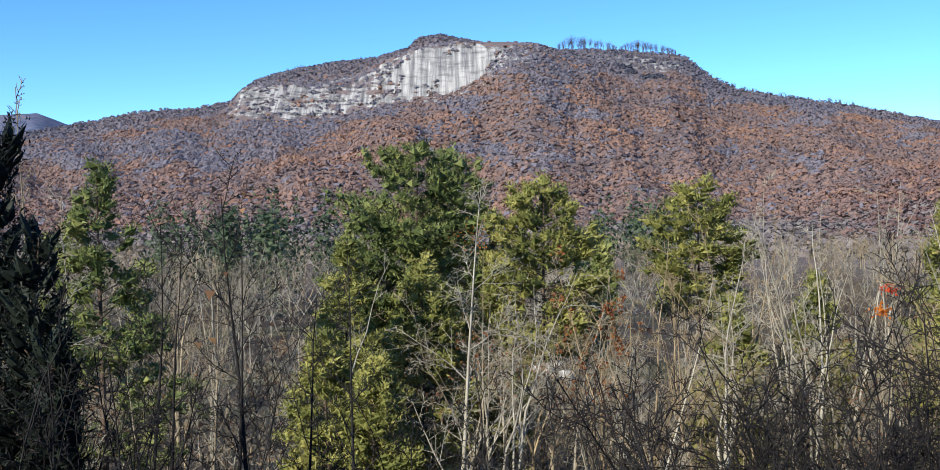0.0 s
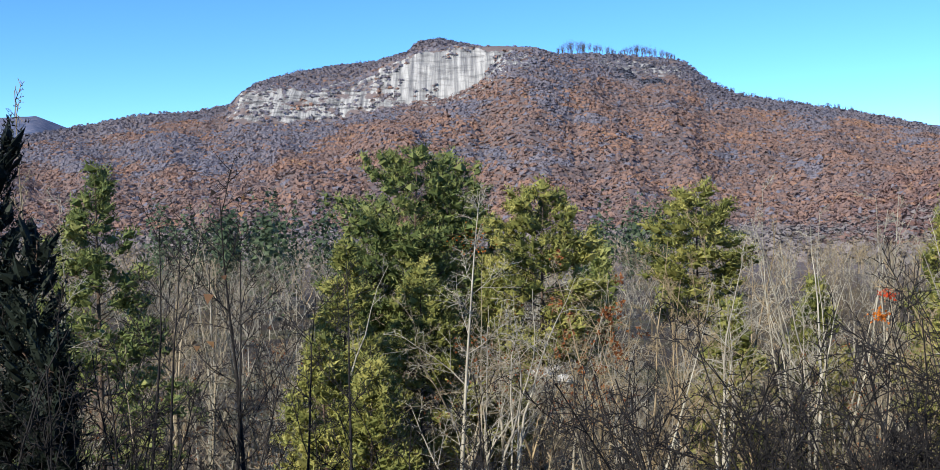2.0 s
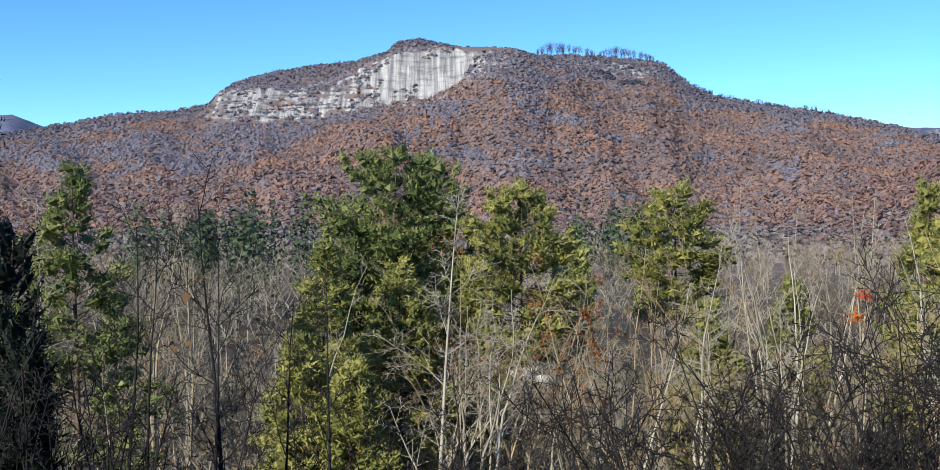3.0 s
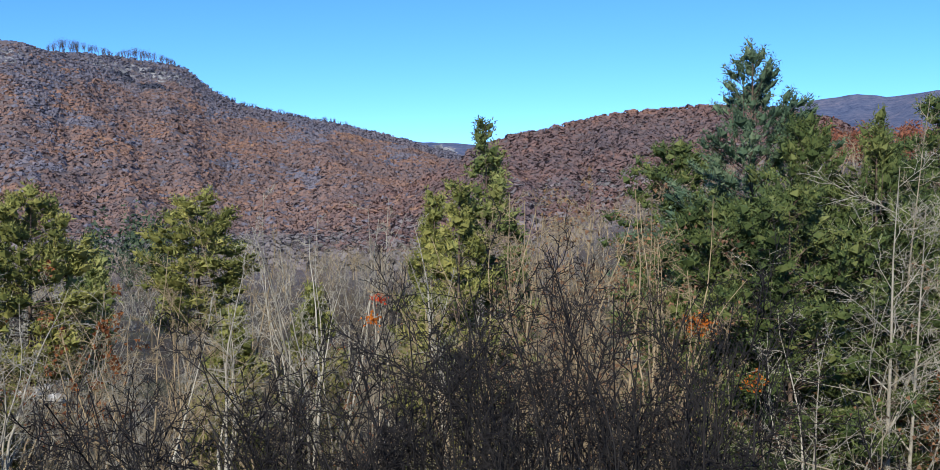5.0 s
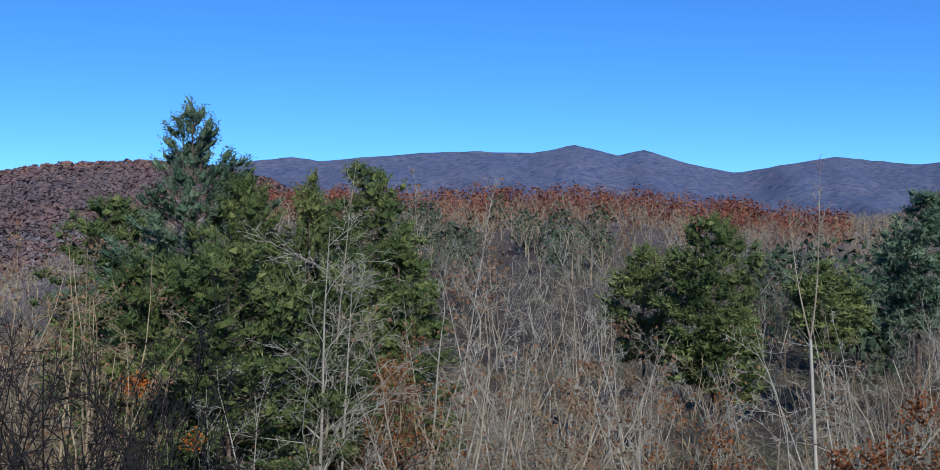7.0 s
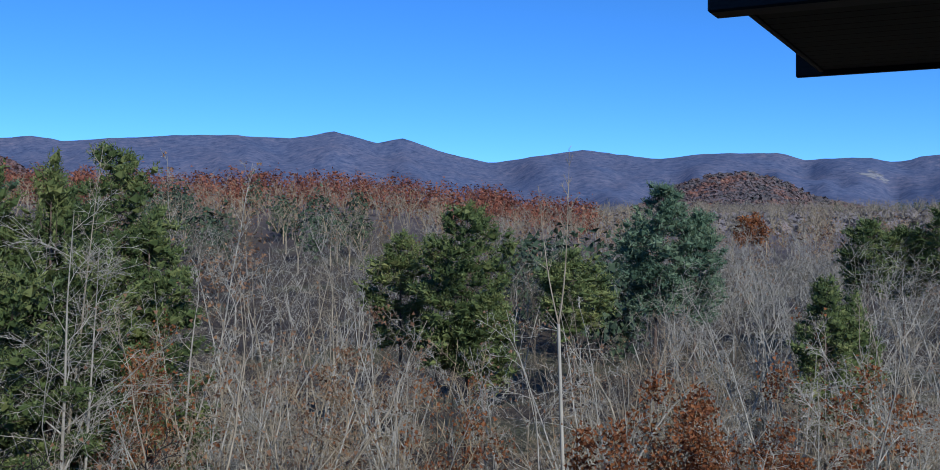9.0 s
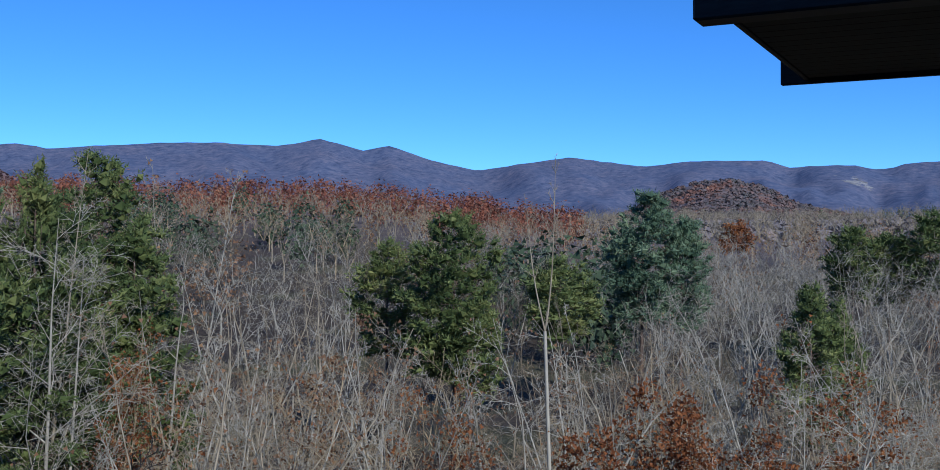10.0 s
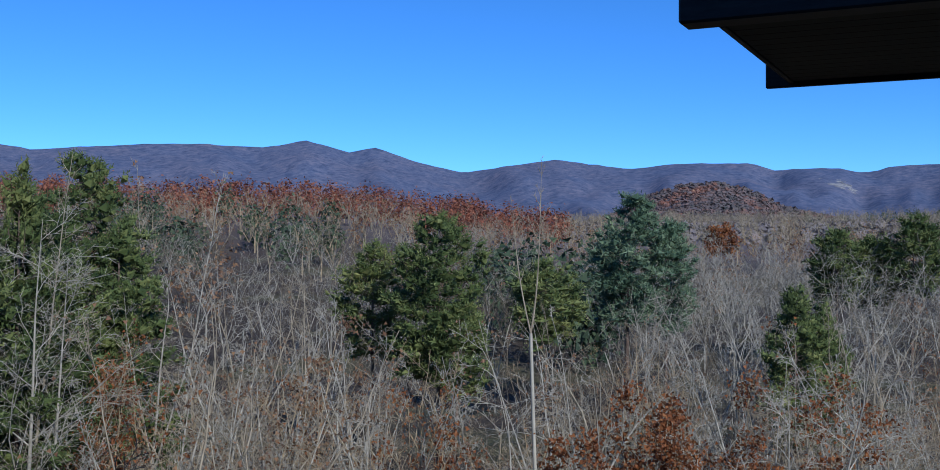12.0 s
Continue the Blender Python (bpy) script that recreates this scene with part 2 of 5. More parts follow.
def tube(pts, rad, sides):
    """One closed, tapered tube along a line of points."""
    pts, rad = np.asarray(pts, float), np.asarray(rad, float)
    d = unit(np.gradient(pts, axis=0))
    u = unit(np.cross(d, (0.95, 0.3, 0.1)))
    w = np.cross(d, u)
    a = np.arange(sides) * 2 * np.pi / sides
    v = pts[:, None] + (np.cos(a)[None, :, None] * u[:, None] + np.sin(a)[None, :, None] * w[:, None]) * rad[:, None, None]
    i = np.arange(sides)
    j = (i + 1) % sides
    f = np.stack([i, j, j + sides, i + sides], 1)[None] + (np.arange(len(pts) - 1) * sides)[:, None, None]
    return v.reshape(-1, 3), f.reshape(-1, 4)


def cones(p, q, r):
    """Three-sided spikes, one for each row."""
    d = unit(q - p)
    u = unit(np.cross(d, (0.31, 0.52, 0.79)))
    w = np.cross(d, u)
    a = np.arange(3) * 2 * np.pi / 3
    ring = p[:, None] + (np.cos(a)[None, :, None] * u[:, None] + np.sin(a)[None, :, None] * w[:, None]) * r[:, None, None]
    v = np.concatenate([ring, q[:, None]], 1)
    f = np.array(((0, 1, 3), (1, 2, 3), (2, 0, 3)))[None] + (np.arange(len(p)) * 4)[:, None, None]
    return v.reshape(-1, 3), f.reshape(-1, 3)


def flakes(rng, centre, size, aim=None, slim=1.0):
    """One triangle a leaf, turned at random, or pointing along aim."""
    n = len(centre)
    a = unit(rng.normal(size=(n, 3))) if aim is None else unit(aim)
    b = unit(np.cross(a, rng.normal(size=(n, 3))))
    s = np.broadcast_to(np.asarray(size, float), (n,))[:, None]
    v = np.stack([centre - b * s * 0.5 * slim, centre + b * s * 0.5 * slim, centre + a * s], 1)
    return v.reshape(-1, 3), np.arange(3 * n).reshape(-1, 3)


class Wood:
    """Collects a tree's trunk, limbs and tips while it grows."""

    def __init__(self, seed):
        self.rng = np.random.default_rng(seed)
        self.stem, self.limb, self.twig, self.tips = [], [], [], []

    def grow(self, p, d, length, r, level, depth, o):
        rng = self.rng
        n = o["segs"][level]
        if level == depth:
            q = np.array(p) + np.array(d) * length
            self.twig.append((p, q, r))
            self.tips.append((q, d))
            return
        kids = o["kids"][level] if level < depth else 0
        start = o["start"][level]
        p = np.array(p, float)
        d = np.array(d, float)
        spots = np.sort(rng.uniform(start, 1.0, kids)) if kids else []
        k = 0
        turn = rng.uniform(0, 6.28)
        for i in range(n):
            d = d + rng.normal(0, o["wig"][level], 3) + np.array((0, 0, o["up"][level]))
            d /= np.linalg.norm(d)
            f0, f1 = i / n, (i + 1) / n
            q = p + d * length / n
            ra, rb = r * (1 - o["taper"] * f0), r * (1 - o["taper"] * f1)
            if level == 0:
                if i == 0:
                    self.stem.append(([p], [ra]))
                self.stem[-1][0].append(q), self.stem[-1][1].append(rb)
            else:
                self.limb.append((p, q, ra, rb))
            while k < kids and spots[k] <= f1:
                s = spots[k]
                at = p + (q - p) * (s - f0) * n
                turn += 2.4 + rng.normal(0, 0.5)
                side = np.cross(d, (math.cos(turn), math.sin(turn), 0.3))
                side /= max(np.linalg.norm(side), 1e-6)
                ang = radians(o["angle"][level] + rng.normal(0, 9))
                dd = d * math.cos(ang) + side * math.sin(ang)
                form = o["form"](s) if level == 0 else 1.05 - 0.6 * s
                ll = o["reach"][level] * length * form * rng.uniform(0.7, 1.2)
                self.grow(at, dd, ll, max(o["thin"], r * (1 - o["taper"] * s) * o["ratio"][level]), level + 1, depth, o)
                k += 1
            p = q
        if level == depth - 1:
            self.tips.append((p, d))

    def stems(self, mat, sides=7):
        """One trunk mesh a stem."""
        return [("trunk", mesh_from("trunk", *tube(pts, rad, sides), mat, True)) for pts, rad in self.stem]

    def limbs(self, name, mat, sides=3):
        a = self.limb
        v, f = np.zeros((0, 3)), np.zeros((0, 3), int)
        if a:
            v, f = prisms([s[0] for s in a], [s[1] for s in a], [s[2] for s in a], [s[3] for s in a], sides)
            f = np.concatenate([f[:, (0, 1, 2)], f[:, (0, 2, 3)]])
        if self.twig:
            p, q, r = (np.array([s[k] for s in self.twig]) for k in range(3))
            w, g = cones(p, q, r)
            v, f = np.concatenate([v, w]), np.concatenate([f, g + len(v)])
        return mesh_from(name, v, f, mat, True)


def habit(**k):
    o = dict(segs=(9, 5, 3, 1), kids=(16, 8, 6, 0), start=(0.25, 0.2, 0.1, 0), wig=(0.08, 0.18, 0.22, 0.2), up=(0.02, 0.05, 0.01, 0.0),
             taper=0.93, angle=(50, 50, 56, 40), reach=(0.40, 0.55, 0.75, 0.4), ratio=(0.6, 0.56, 0.5, 0.6), thin=0.008, depth=3,
             form=lambda s: 1.15 - 0.85 * s, stems=1, lean=0.0, girth=0.011)
    o.update(k)
    return o


def bent(rng, p, d, length, segs, wig, up):
    """Crooked lines from p along d: their points and the way of each stretch."""
    pts, ways = [p], []
    for i in range(segs):
        d = unit(d + rng.normal(0, wig, d.shape) + np.array((0, 0, up)))
        p = p + d * (length / segs)[:, None]
        pts.append(p), ways.append(d)
    return np.stack(pts, 1), np.stack(ways, 1)


def offshoots(rng, pts, ways, count, start, angle, loose=9.0):
    """Where side shoots leave a set of lines, which way they go, and how far out along the line they stand."""
    n, segs = ways.shape[:2]
    s = start + (0.99 - start) * (np.arange(count) + rng.uniform(0, 1, (n, count))) / count
    i = np.minimum((s * segs).astype(int), segs - 1)
    rows = np.arange(n)[:, None]
    at = pts[rows, i] + (pts[rows, i + 1] - pts[rows, i]) * (s * segs - i)[..., None]
    d = ways[rows, i]
    u = unit(np.cross(d, (0.23, 0.41, 0.88)))
    w = np.cross(d, u)
    phi = (2.4 * np.arange(count) + rng.uniform(0, 6.283, (n, 1)) + rng.normal(0, 0.4, (n, count)))[..., None]
    ang = np.radians(angle + rng.normal(0, loose, (n, count)))[..., None]
    return at.reshape(-1, 3), unit(d * np.cos(ang) + (u * np.cos(phi) + w * np.sin(phi)) * np.sin(ang)).reshape(-1, 3), s


def shape(**k):
    """How a leafless tree is built: kids are limbs, branches on each, shoots on each, twigs on each."""
    o = dict(stems=1, lean=0.0, rise=1.0, split=0.0, foot=0.25, angle=(48, 48, 50, 46), kids=(11, 7, 5, 2), wig=(0.06, 0.14, 0.2), up=(0.03, 0.06, 0.02),
             form=lambda s: 1.1 - 0.7 * s, reach=(0.5, 0.48, 0.5), girth=0.010, thin=0.0075, fork=0.6, share=1.0)
    o.update(k)
    return o


# split: how far up the trunk it parts into several leaders; share: how long their side limbs are
SHAPES = {
    "slender": shape(rise=0.97, kids=(20, 5, 4, 2), foot=0.28, angle=(46, 48, 50, 44), wig=(0.035, 0.14, 0.18), form=lambda s: 1.15 - 0.8 * s, girth=0.006, fork=0.45),
    "upright": shape(stems=3, lean=0.35, split=0.30, kids=(7, 6, 5, 2), angle=(42, 46, 48, 44), up=(0.02, 0.06, 0.03), share=0.6, girth=0.009),
    "spreading": shape(stems=4, lean=0.8, split=0.22, kids=(6, 6, 5, 2), angle=(56, 50, 50, 46), wig=(0.13, 0.2, 0.24), up=(0.0, 0.03, 0.0), share=0.7, girth=0.0105),
    "birch": shape(rise=0.95, kids=(16, 9, 6, 2), foot=0.14, angle=(48, 44, 48, 44), wig=(0.02, 0.13, 0.19), up=(0.02, 0.05, 0.03), form=lambda s: 1.2 - 0.9 * s, girth=0.0085, fork=0.55),
    "sapling": shape(rise=0.95, kids=(17, 6, 5, 3), foot=0.2, angle=(44, 42, 46, 40), wig=(0.03, 0.12, 0.17), up=(0.02, 0.09, 0.05), form=lambda s: 1.1 - 0.35 * s, girth=0.0085, fork=0.5, thin=0.0055),
    "broad": shape(stems=5, lean=0.75, split=0.2, kids=(6, 6, 5, 2), angle=(52, 50, 52, 46), wig=(0.11, 0.18, 0.22), up=(0.01, 0.03, 0.01), share=0.68, girth=0.0095),
    "thicket": shape(stems=7, lean=0.9, kids=(7, 7, 5, 2), foot=0.2, angle=(44, 48, 50, 44), wig=(0.12, 0.16, 0.2), up=(0.03, 0.02, 0.0), form=lambda s: 1.1 - 0.4 * s, share=0.5, girth=0.0075, thin=0.006, fork=0.62),
    "airy": shape(stems=4, lean=0.7, split=0.25, kids=(6, 6, 4, 2), angle=(56, 50, 52, 46), wig=(0.14, 0.2, 0.24), up=(0.0, 0.03, 0.0), share=0.7),
    "copse": shape(stems=3, lean=0.5, kids=(7, 6, 5, 2), foot=0.22, angle=(54, 50, 52, 46), wig=(0.11, 0.2, 0.24), up=(0.01, 0.03, 0.0), share=0.75, girth=0.008),
    "clump": shape(stems=4, lean=0.6, kids=(6, 6, 5, 2), foot=0.2, angle=(50, 48, 50, 46), wig=(0.10, 0.18, 0.22), up=(0.01, 0.03, 0.0), share=0.68, girth=0.0075),
}
MESHES = {}


def bare_meshes(kind, seed, height, bark, leaf=None, leaves=0, leaf_size=0.09, half=0.0):
    """Trunks, branches and, where it keeps them, leaves of one bare tree: meshes, kept for its repeats."""
    key = (kind, seed, round(height, 1), bark.name, leaf.name if leaf else "", leaves, round(half, 1))
    if key in MESHES:
        return MESHES[key]
    o = SHAPES[kind]
    rng = np.random.default_rng(seed)
    wide = half or 0.4 * height
    n = o["stems"]
    a = np.arange(n) * 2.4 + rng.uniform(0, 1, n)
    low = o["split"] * height * rng.uniform(0.7, 1.25) if o["split"] else -0.3
    lean = min(o["lean"], 0.8 * wide / (height - low)) * 1.15 * np.sqrt((np.arange(n) + 0.4) / n) if n > 1 else rng.normal(0, 0.03, 1)
    d = unit(np.stack([np.cos(a) * lean, np.sin(a) * lean, np.ones(n)], 1))
    away = 0.1 * (n > 1 and not o["split"])
    foot = np.stack([np.cos(a) * away, np.sin(a) * away, np.full(n, low)], 1)
    tall = (height - low) * o["rise"] * np.where(np.arange(n) == 0, 1.0, rng.uniform(0.75, 1.0, n))
    stem, ways = bent(rng, foot, d, tall, 10, o["wig"][0], o["up"][0])
    girth = o["girth"] * height * np.where(np.arange(n) == 0, 1.0, rng.uniform(0.6, 0.95, n)) * (0.68 if o["split"] else 1.0)
    taper = lambda s: 1 - 0.94 * s ** 0.85
    k = o["kids"]
    p, d, s = offshoots(rng, stem, ways, k[0], o["foot"], o["angle"][0])
    long1 = (wide * o["share"] * o["form"](s) / math.sin(radians(o["angle"][0] + 8)) * rng.uniform(0.65, 1.15, s.shape)).ravel()
    thick1 = np.maximum((girth[:, None] * taper(s) * o["fork"]).ravel(), o["thin"] * 1.6)
    limb, ways = bent(rng, p, d, long1, 4, o["wig"][1], o["up"][1])
    p, d, s = offshoots(rng, limb, ways, k[1], 0.15, o["angle"][1])
    long2 = (long1[:, None] * o["reach"][0] * (1.15 - 0.7 * s) * rng.uniform(0.6, 1.2, s.shape)).ravel()
    thick2 = np.maximum((thick1[:, None] * (1 - 0.8 * s) * 0.6).ravel(), o["thin"] * 1.2)
    branch, ways = bent(rng, p, d, long2, 2, o["wig"][2], o["up"][2])
    p3, d, s = offshoots(rng, branch, ways, k[2], 0.1, o["angle"][2])
    long3 = (long2[:, None] * o["reach"][1] * (1.2 - 0.6 * s) * rng.uniform(0.6, 1.2, s.shape)).ravel()
    q3 = p3 + d * long3[:, None]
    p4, d, s = offshoots(rng, np.stack([p3, q3], 1), d[:, None], k[3], 0.2, o["angle"][3])
    q4 = p4 + d * (long3[:, None] * o["reach"][2] * rng.uniform(0.5, 1.2, s.shape)).reshape(-1, 1)
    up = height / max(np.quantile(q3[:, 2], 0.985), stem[:, -1, 2].max())
    out = up * np.clip(wide / np.quantile(np.hypot(q3[:, 0], q3[:, 1]), 0.93) / up, 0.7, 1.5) if half else up
    g = np.array((out, out, up))
    stem, limb, branch, p3, q3, p4, q4 = (v * g for v in (stem, limb, branch, p3, q3, p4, q4))
    vs, fs, m = [], [], 0
    for line, r, fade, thin in ((limb, thick1, 0.8, o["thin"]), (branch, thick2, 0.7, o["thin"] * 0.8)):
        segs = line.shape[1] - 1
        for i in range(segs):
            v, f = prisms(line[:, i], line[:, i + 1], np.maximum(r * (1 - fade * i / segs), thin), np.maximum(r * (1 - fade * (i + 1) / segs), thin), 3)
            vs.append(v), fs.append(np.concatenate([f[:, (0, 1, 2)], f[:, (0, 2, 3)]]) + m)
            m += len(v)
    if kind in ("thicket", "sapling"):
        v, f = cones(p3, q3, np.full(len(p3), o["thin"] * 1.1))
        vs.append(v), fs.append(f + m)
        m += len(v)
    else:
        p4, q4 = np.concatenate([p3, p4]), np.concatenate([q3, q4])
    side = unit(np.cross(q4 - p4, rng.normal(size=p4.shape))) * o["thin"] * 0.95
    v = np.stack([p4 - side, p4 + side, q4], 1).reshape(-1, 3)
    vs.append(v), fs.append(np.arange(len(v)).reshape(-1, 3) + m)
    bole = taper(np.linspace(0, 1, 11))
    made = [("limb" if o["split"] else "trunk", mesh_from("trunk", *tube(stem[i], np.maximum(girth[i] * bole, 0.008), 6), bark, True)) for i in range(n)]
    if o["split"]:
        zs = np.linspace(-0.3, low * up, 7)
        bow = np.stack([np.sin(zs * 0.6 + seed) - np.sin(low * up * 0.6 + seed), np.cos(zs * 0.5 + seed) - np.cos(low * up * 0.5 + seed), zs / 0.12], 1) * 0.12
        made.append(("trunk", mesh_from("trunk", *tube(bow, np.linspace(1.1, 0.85, 7) * o["girth"] * height, 7), bark, True)))
    made.append(("crown", mesh_from("crown", np.concatenate(vs), np.concatenate(fs), bark, True)))
    if leaf and leaves:
        tips = np.concatenate([q3, q4])
        pick = tips[rng.integers(0, len(tips), leaves)] + rng.normal(0, 0.07 if leaves < 600 else 0.16, (leaves, 3))
        made.append(("foliage", mesh_from("foliage", *flakes(rng, pick, rng.uniform(0.7, 1.4, leaves) * leaf_size, None, 1.1), leaf)))
    MESHES[key] = made
    return made


PINES = {   # crown's foot and widest place up the trunk, boughs, how they rise low and high, the head's shape, and how long and flat a needle pad is
    "full": dict(foot=0.22, wide=0.56, boughs=96, rise=0.05, head=0.7, tip=2.2, pad=(1.0, 1.0, 0.62)),
    "round": dict(foot=0.42, wide=0.66, boughs=84, rise=0.05, head=0.7, tip=2.2, pad=(1.0, 1.0, 0.62)),
    "tall": dict(foot=0.10, wide=0.36, boughs=100, rise=0.0, head=0.8, tip=1.7, pad=(1.0, 1.0, 0.62)),
    "flat": dict(foot=0.52, wide=0.72, boughs=64, rise=0.0, head=0.35, tip=2.2, pad=(1.15, 1.15, 0.5)),
    "white": dict(foot=0.08, wide=0.40, boughs=120, rise=0.10, head=0.8, tip=1.7, least=0.06, pad=(1.5, 0.85, 0.5)),
    "cedar": dict(foot=0.03, wide=0.22, boughs=120, rise=0.25, head=0.9, tip=1.15, pad=(2.1, 0.8, 0.5)),
}


def pads(rng, at, way, size, ratio, count, slim=0.17, spiky=0.75):
    """Pads of needles: sprays that lie like shingles on a rounded, flattened cushion about each point."""
    n = len(at)
    e1 = unit(way)
    e2 = unit(np.cross(e1, (0.05, 0.03, 1.0)))
    e3 = np.cross(e2, e1)
    e3 *= np.sign(e3[:, 2:3] + 1e-6)
    axes = np.stack([e1, e2, e3], 1)
    d = rng.normal(size=(n, count, 3))
    d[..., 2] += 0.45
    d = unit(d)
    rad = size[:, None] * np.array(ratio)
    place = at[:, None] + np.einsum("nck,nk,nkx->ncx", d, rad, axes) * rng.uniform(0.7, 1.05, (n, count, 1))
    face = unit(np.einsum("nck,nk,nkx->ncx", d, 1 / rad, axes))
    tip = unit(unit(np.cross(face, rng.normal(size=face.shape))) + face * rng.uniform(0.15, spiky * 2, (n, count, 1)) + e1[:, None] * 0.4 + np.array((0, 0, 0.25)))
    side = unit(np.cross(face, tip)) * (size[:, None] * slim * rng.uniform(0.35, 0.65, (n, count)))[..., None]
    far = place + tip * (size[:, None] * rng.uniform(0.32, 0.7, (n, count)))[..., None]
    v = np.stack([place - side, place + side, far], 2).reshape(-1, 3)
    f = np.arange(len(v)).reshape(-1, 3)
    # the dense heart of each pad
    ends = np.array(((1, 0, 0), (0, 1, 0), (-1, 0, 0), (0, -1, 0), (0, 0, 1), (0, 0, -1)), float)
    heart = at[:, None] + np.einsum("ck,nk,nkx->ncx", ends, rad * 0.72, axes) * rng.uniform(0.7, 1.2, (n, 6, 1))
    sides = np.array(((0, 1, 4), (1, 2, 4), (2, 3, 4), (3, 0, 4), (1, 0, 5), (2, 1, 5), (3, 2, 5), (0, 3, 5)))
    g = sides[None] + (np.arange(n) * 6)[:, None, None] + len(v)
    return np.concatenate([v, heart.reshape(-1, 3)]), np.concatenate([f, g.reshape(-1, 3)])


def pine_meshes(kind, seed, height, leaf, half, sprays=46, size=0.36):
    """Trunk, boughs and needle pads. half: the crown's half width. size: a pad's radius."""
    o = PINES[kind]
    rng = np.random.default_rng(seed)
    bend = rng.normal(0, 0.015, 2)
    zs = np.linspace(-0.3, height, 13)
    line = np.stack([bend[0] * height * (zs / height) ** 2, bend[1] * height * (zs / height) ** 2, zs], 1)
    rad = 0.012 * height * (1 - 0.93 * np.linspace(0, 1, 13))
    trunk = mesh_from("trunk", *tube(line, rad, 8), bark_pine, True)
    p0, p1, r0, r1, at, way, big = [], [], [], [], [], [], []
    lobes = rng.uniform(0.85, 1.15, 10)
    for i in range(o["boughs"]):
        s = o["foot"] + (0.985 - o["foot"]) * (i + rng.uniform(0, 1)) / o["boughs"]
        t = (s - o["foot"]) / (1 - o["foot"])
        wd = (o["wide"] - o["foot"]) / (1 - o["foot"])
        form = (0.55 + 0.45 * t / wd) if t < wd else max(o.get("least", 0.1), 1 - ((t - wd) / (1 - wd)) ** o["tip"])
        a = rng.uniform(0, 6.283)
        ll = max(0.35, half * form * rng.uniform(0.85, 1.15) * lobes[int(a * 0.95 + s * 11) % 10])
        base = np.array((bend[0] * height * s * s, bend[1] * height * s * s, s * height - 0.25 * ll * o["head"] * t))
        d = np.array((math.cos(a), math.sin(a), o["rise"] + o["head"] * t ** 2))
        d /= np.linalg.norm(d)
        p, pts = base, [base]
        rr = 0.0042 * height * (1.05 - s) + 0.006
        for k in range(4):
            d = d + rng.normal(0, 0.09, 3) + np.array((0, 0, 0.06))
            d /= np.linalg.norm(d)
            q = p + d * ll / 4
            p0.append(p), p1.append(q), r0.append(rr * (1 - 0.22 * k)), r1.append(rr * (0.78 - 0.22 * k))
            pts.append(q)
            p = q
        many = 2 + int(ll * 0.9 / size)
        for j in range(many):
            u = 0.3 + 0.7 * (j + rng.uniform(0, 1)) / many if j else 1.0
            k = min(int(u * 4), 3)
            c = pts[k] + (pts[k + 1] - pts[k]) * (u * 4 - k)
            e = np.array((-d[1], d[0], 0)) * rng.normal(0, 0.42 * size * (1 + 1.2 * ll * (1 - 0.5 * u))) + np.array((0, 0, rng.normal(0.05, 0.35 * size)))
            if j:
                p0.append(pts[k]), p1.append(c + e), r0.append(0.014), r1.append(0.006)
            at.append(c + e), way.append(d + e * 0.5), big.append(size * rng.uniform(0.62, 1.2) * (1 - 0.25 * t))
    if kind == "white":                                # bare-sided leaders that stand up out of the head
        for i in range(15):
            a, s = rng.uniform(0, 6.283), 0.6 + 0.3 * i / 14
            k = np.array((math.cos(a) * half * 0.95 * (1 - s), math.sin(a) * half * 0.95 * (1 - s), s * height))
            e = k + np.array((rng.normal(0, 0.12), rng.normal(0, 0.12), rng.uniform(0.7, 1.5)))
            p0.append(k - (0, 0, 0.5)), p1.append(e), r0.append(0.02), r1.append(0.008)
            for q in np.linspace(0.0, 1.0, 6):
                at.append(k + (e - k) * q + rng.normal(0, 0.04, 3)), way.append(np.array((0.1, 0.1, 1.0))), big.append(size * (0.55 - 0.28 * q))
    v, f = prisms(p0, p1, r0, r1, 3)
    limbs = mesh_from("crown", v, np.concatenate([f[:, (0, 1, 2)], f[:, (0, 2, 3)]]), bark_pine, True)
    foliage = mesh_from("foliage", *pads(rng, np.array(at), np.array(way), np.array(big), o["pad"], sprays), leaf)
    return [("trunk", trunk), ("crown", limbs), ("foliage", foliage)]


# ---- the lie of the land: heights over the eye's level, by bearing and distance ----
def lattice(x, y, seed=0):
    """Smooth noise of about -1 to 1."""
    xi, yi = np.floor(x).astype(np.int64), np.floor(y).astype(np.int64)
    fx, fy = x - xi, y - yi
    fx, fy = fx * fx * (3 - 2 * fx), fy * fy * (3 - 2 * fy)

    def h(i, j):
        n = (i * 374761393 + j * 668265263 + seed * 974634777) & 0x7FFFFFFF
        n = ((n ^ (n >> 13)) * 1274126177) & 0x7FFFFFFF
        return ((n ^ (n >> 16)) & 0xFFFF) / 32767.5 - 1
    a = h(xi, yi) * (1 - fx) + h(xi + 1, yi) * fx
    b = h(xi, yi + 1) * (1 - fx) + h(xi + 1, yi + 1) * fx
    return a * (1 - fy) + b * fy


def ease(a, b, x):
    t = np.clip((x - a) / (b - a), 0, 1)
    return t * t * (3 - 2 * t)


REACH = (0, 8, 15, 30, 60, 100, 200, 350, 450, 700, 1000, 1500, 2500, 5000)
NORTH = (-6.5, -7, -8.2, -11, -14.5, -17, -21, -25, -27, -29, -28, -22, -10, 0)
EAST = (-6.5, -7, -8.2, -11, -13.5, -12, -4, 10, 17, 10, 8, 10, 30, 60)
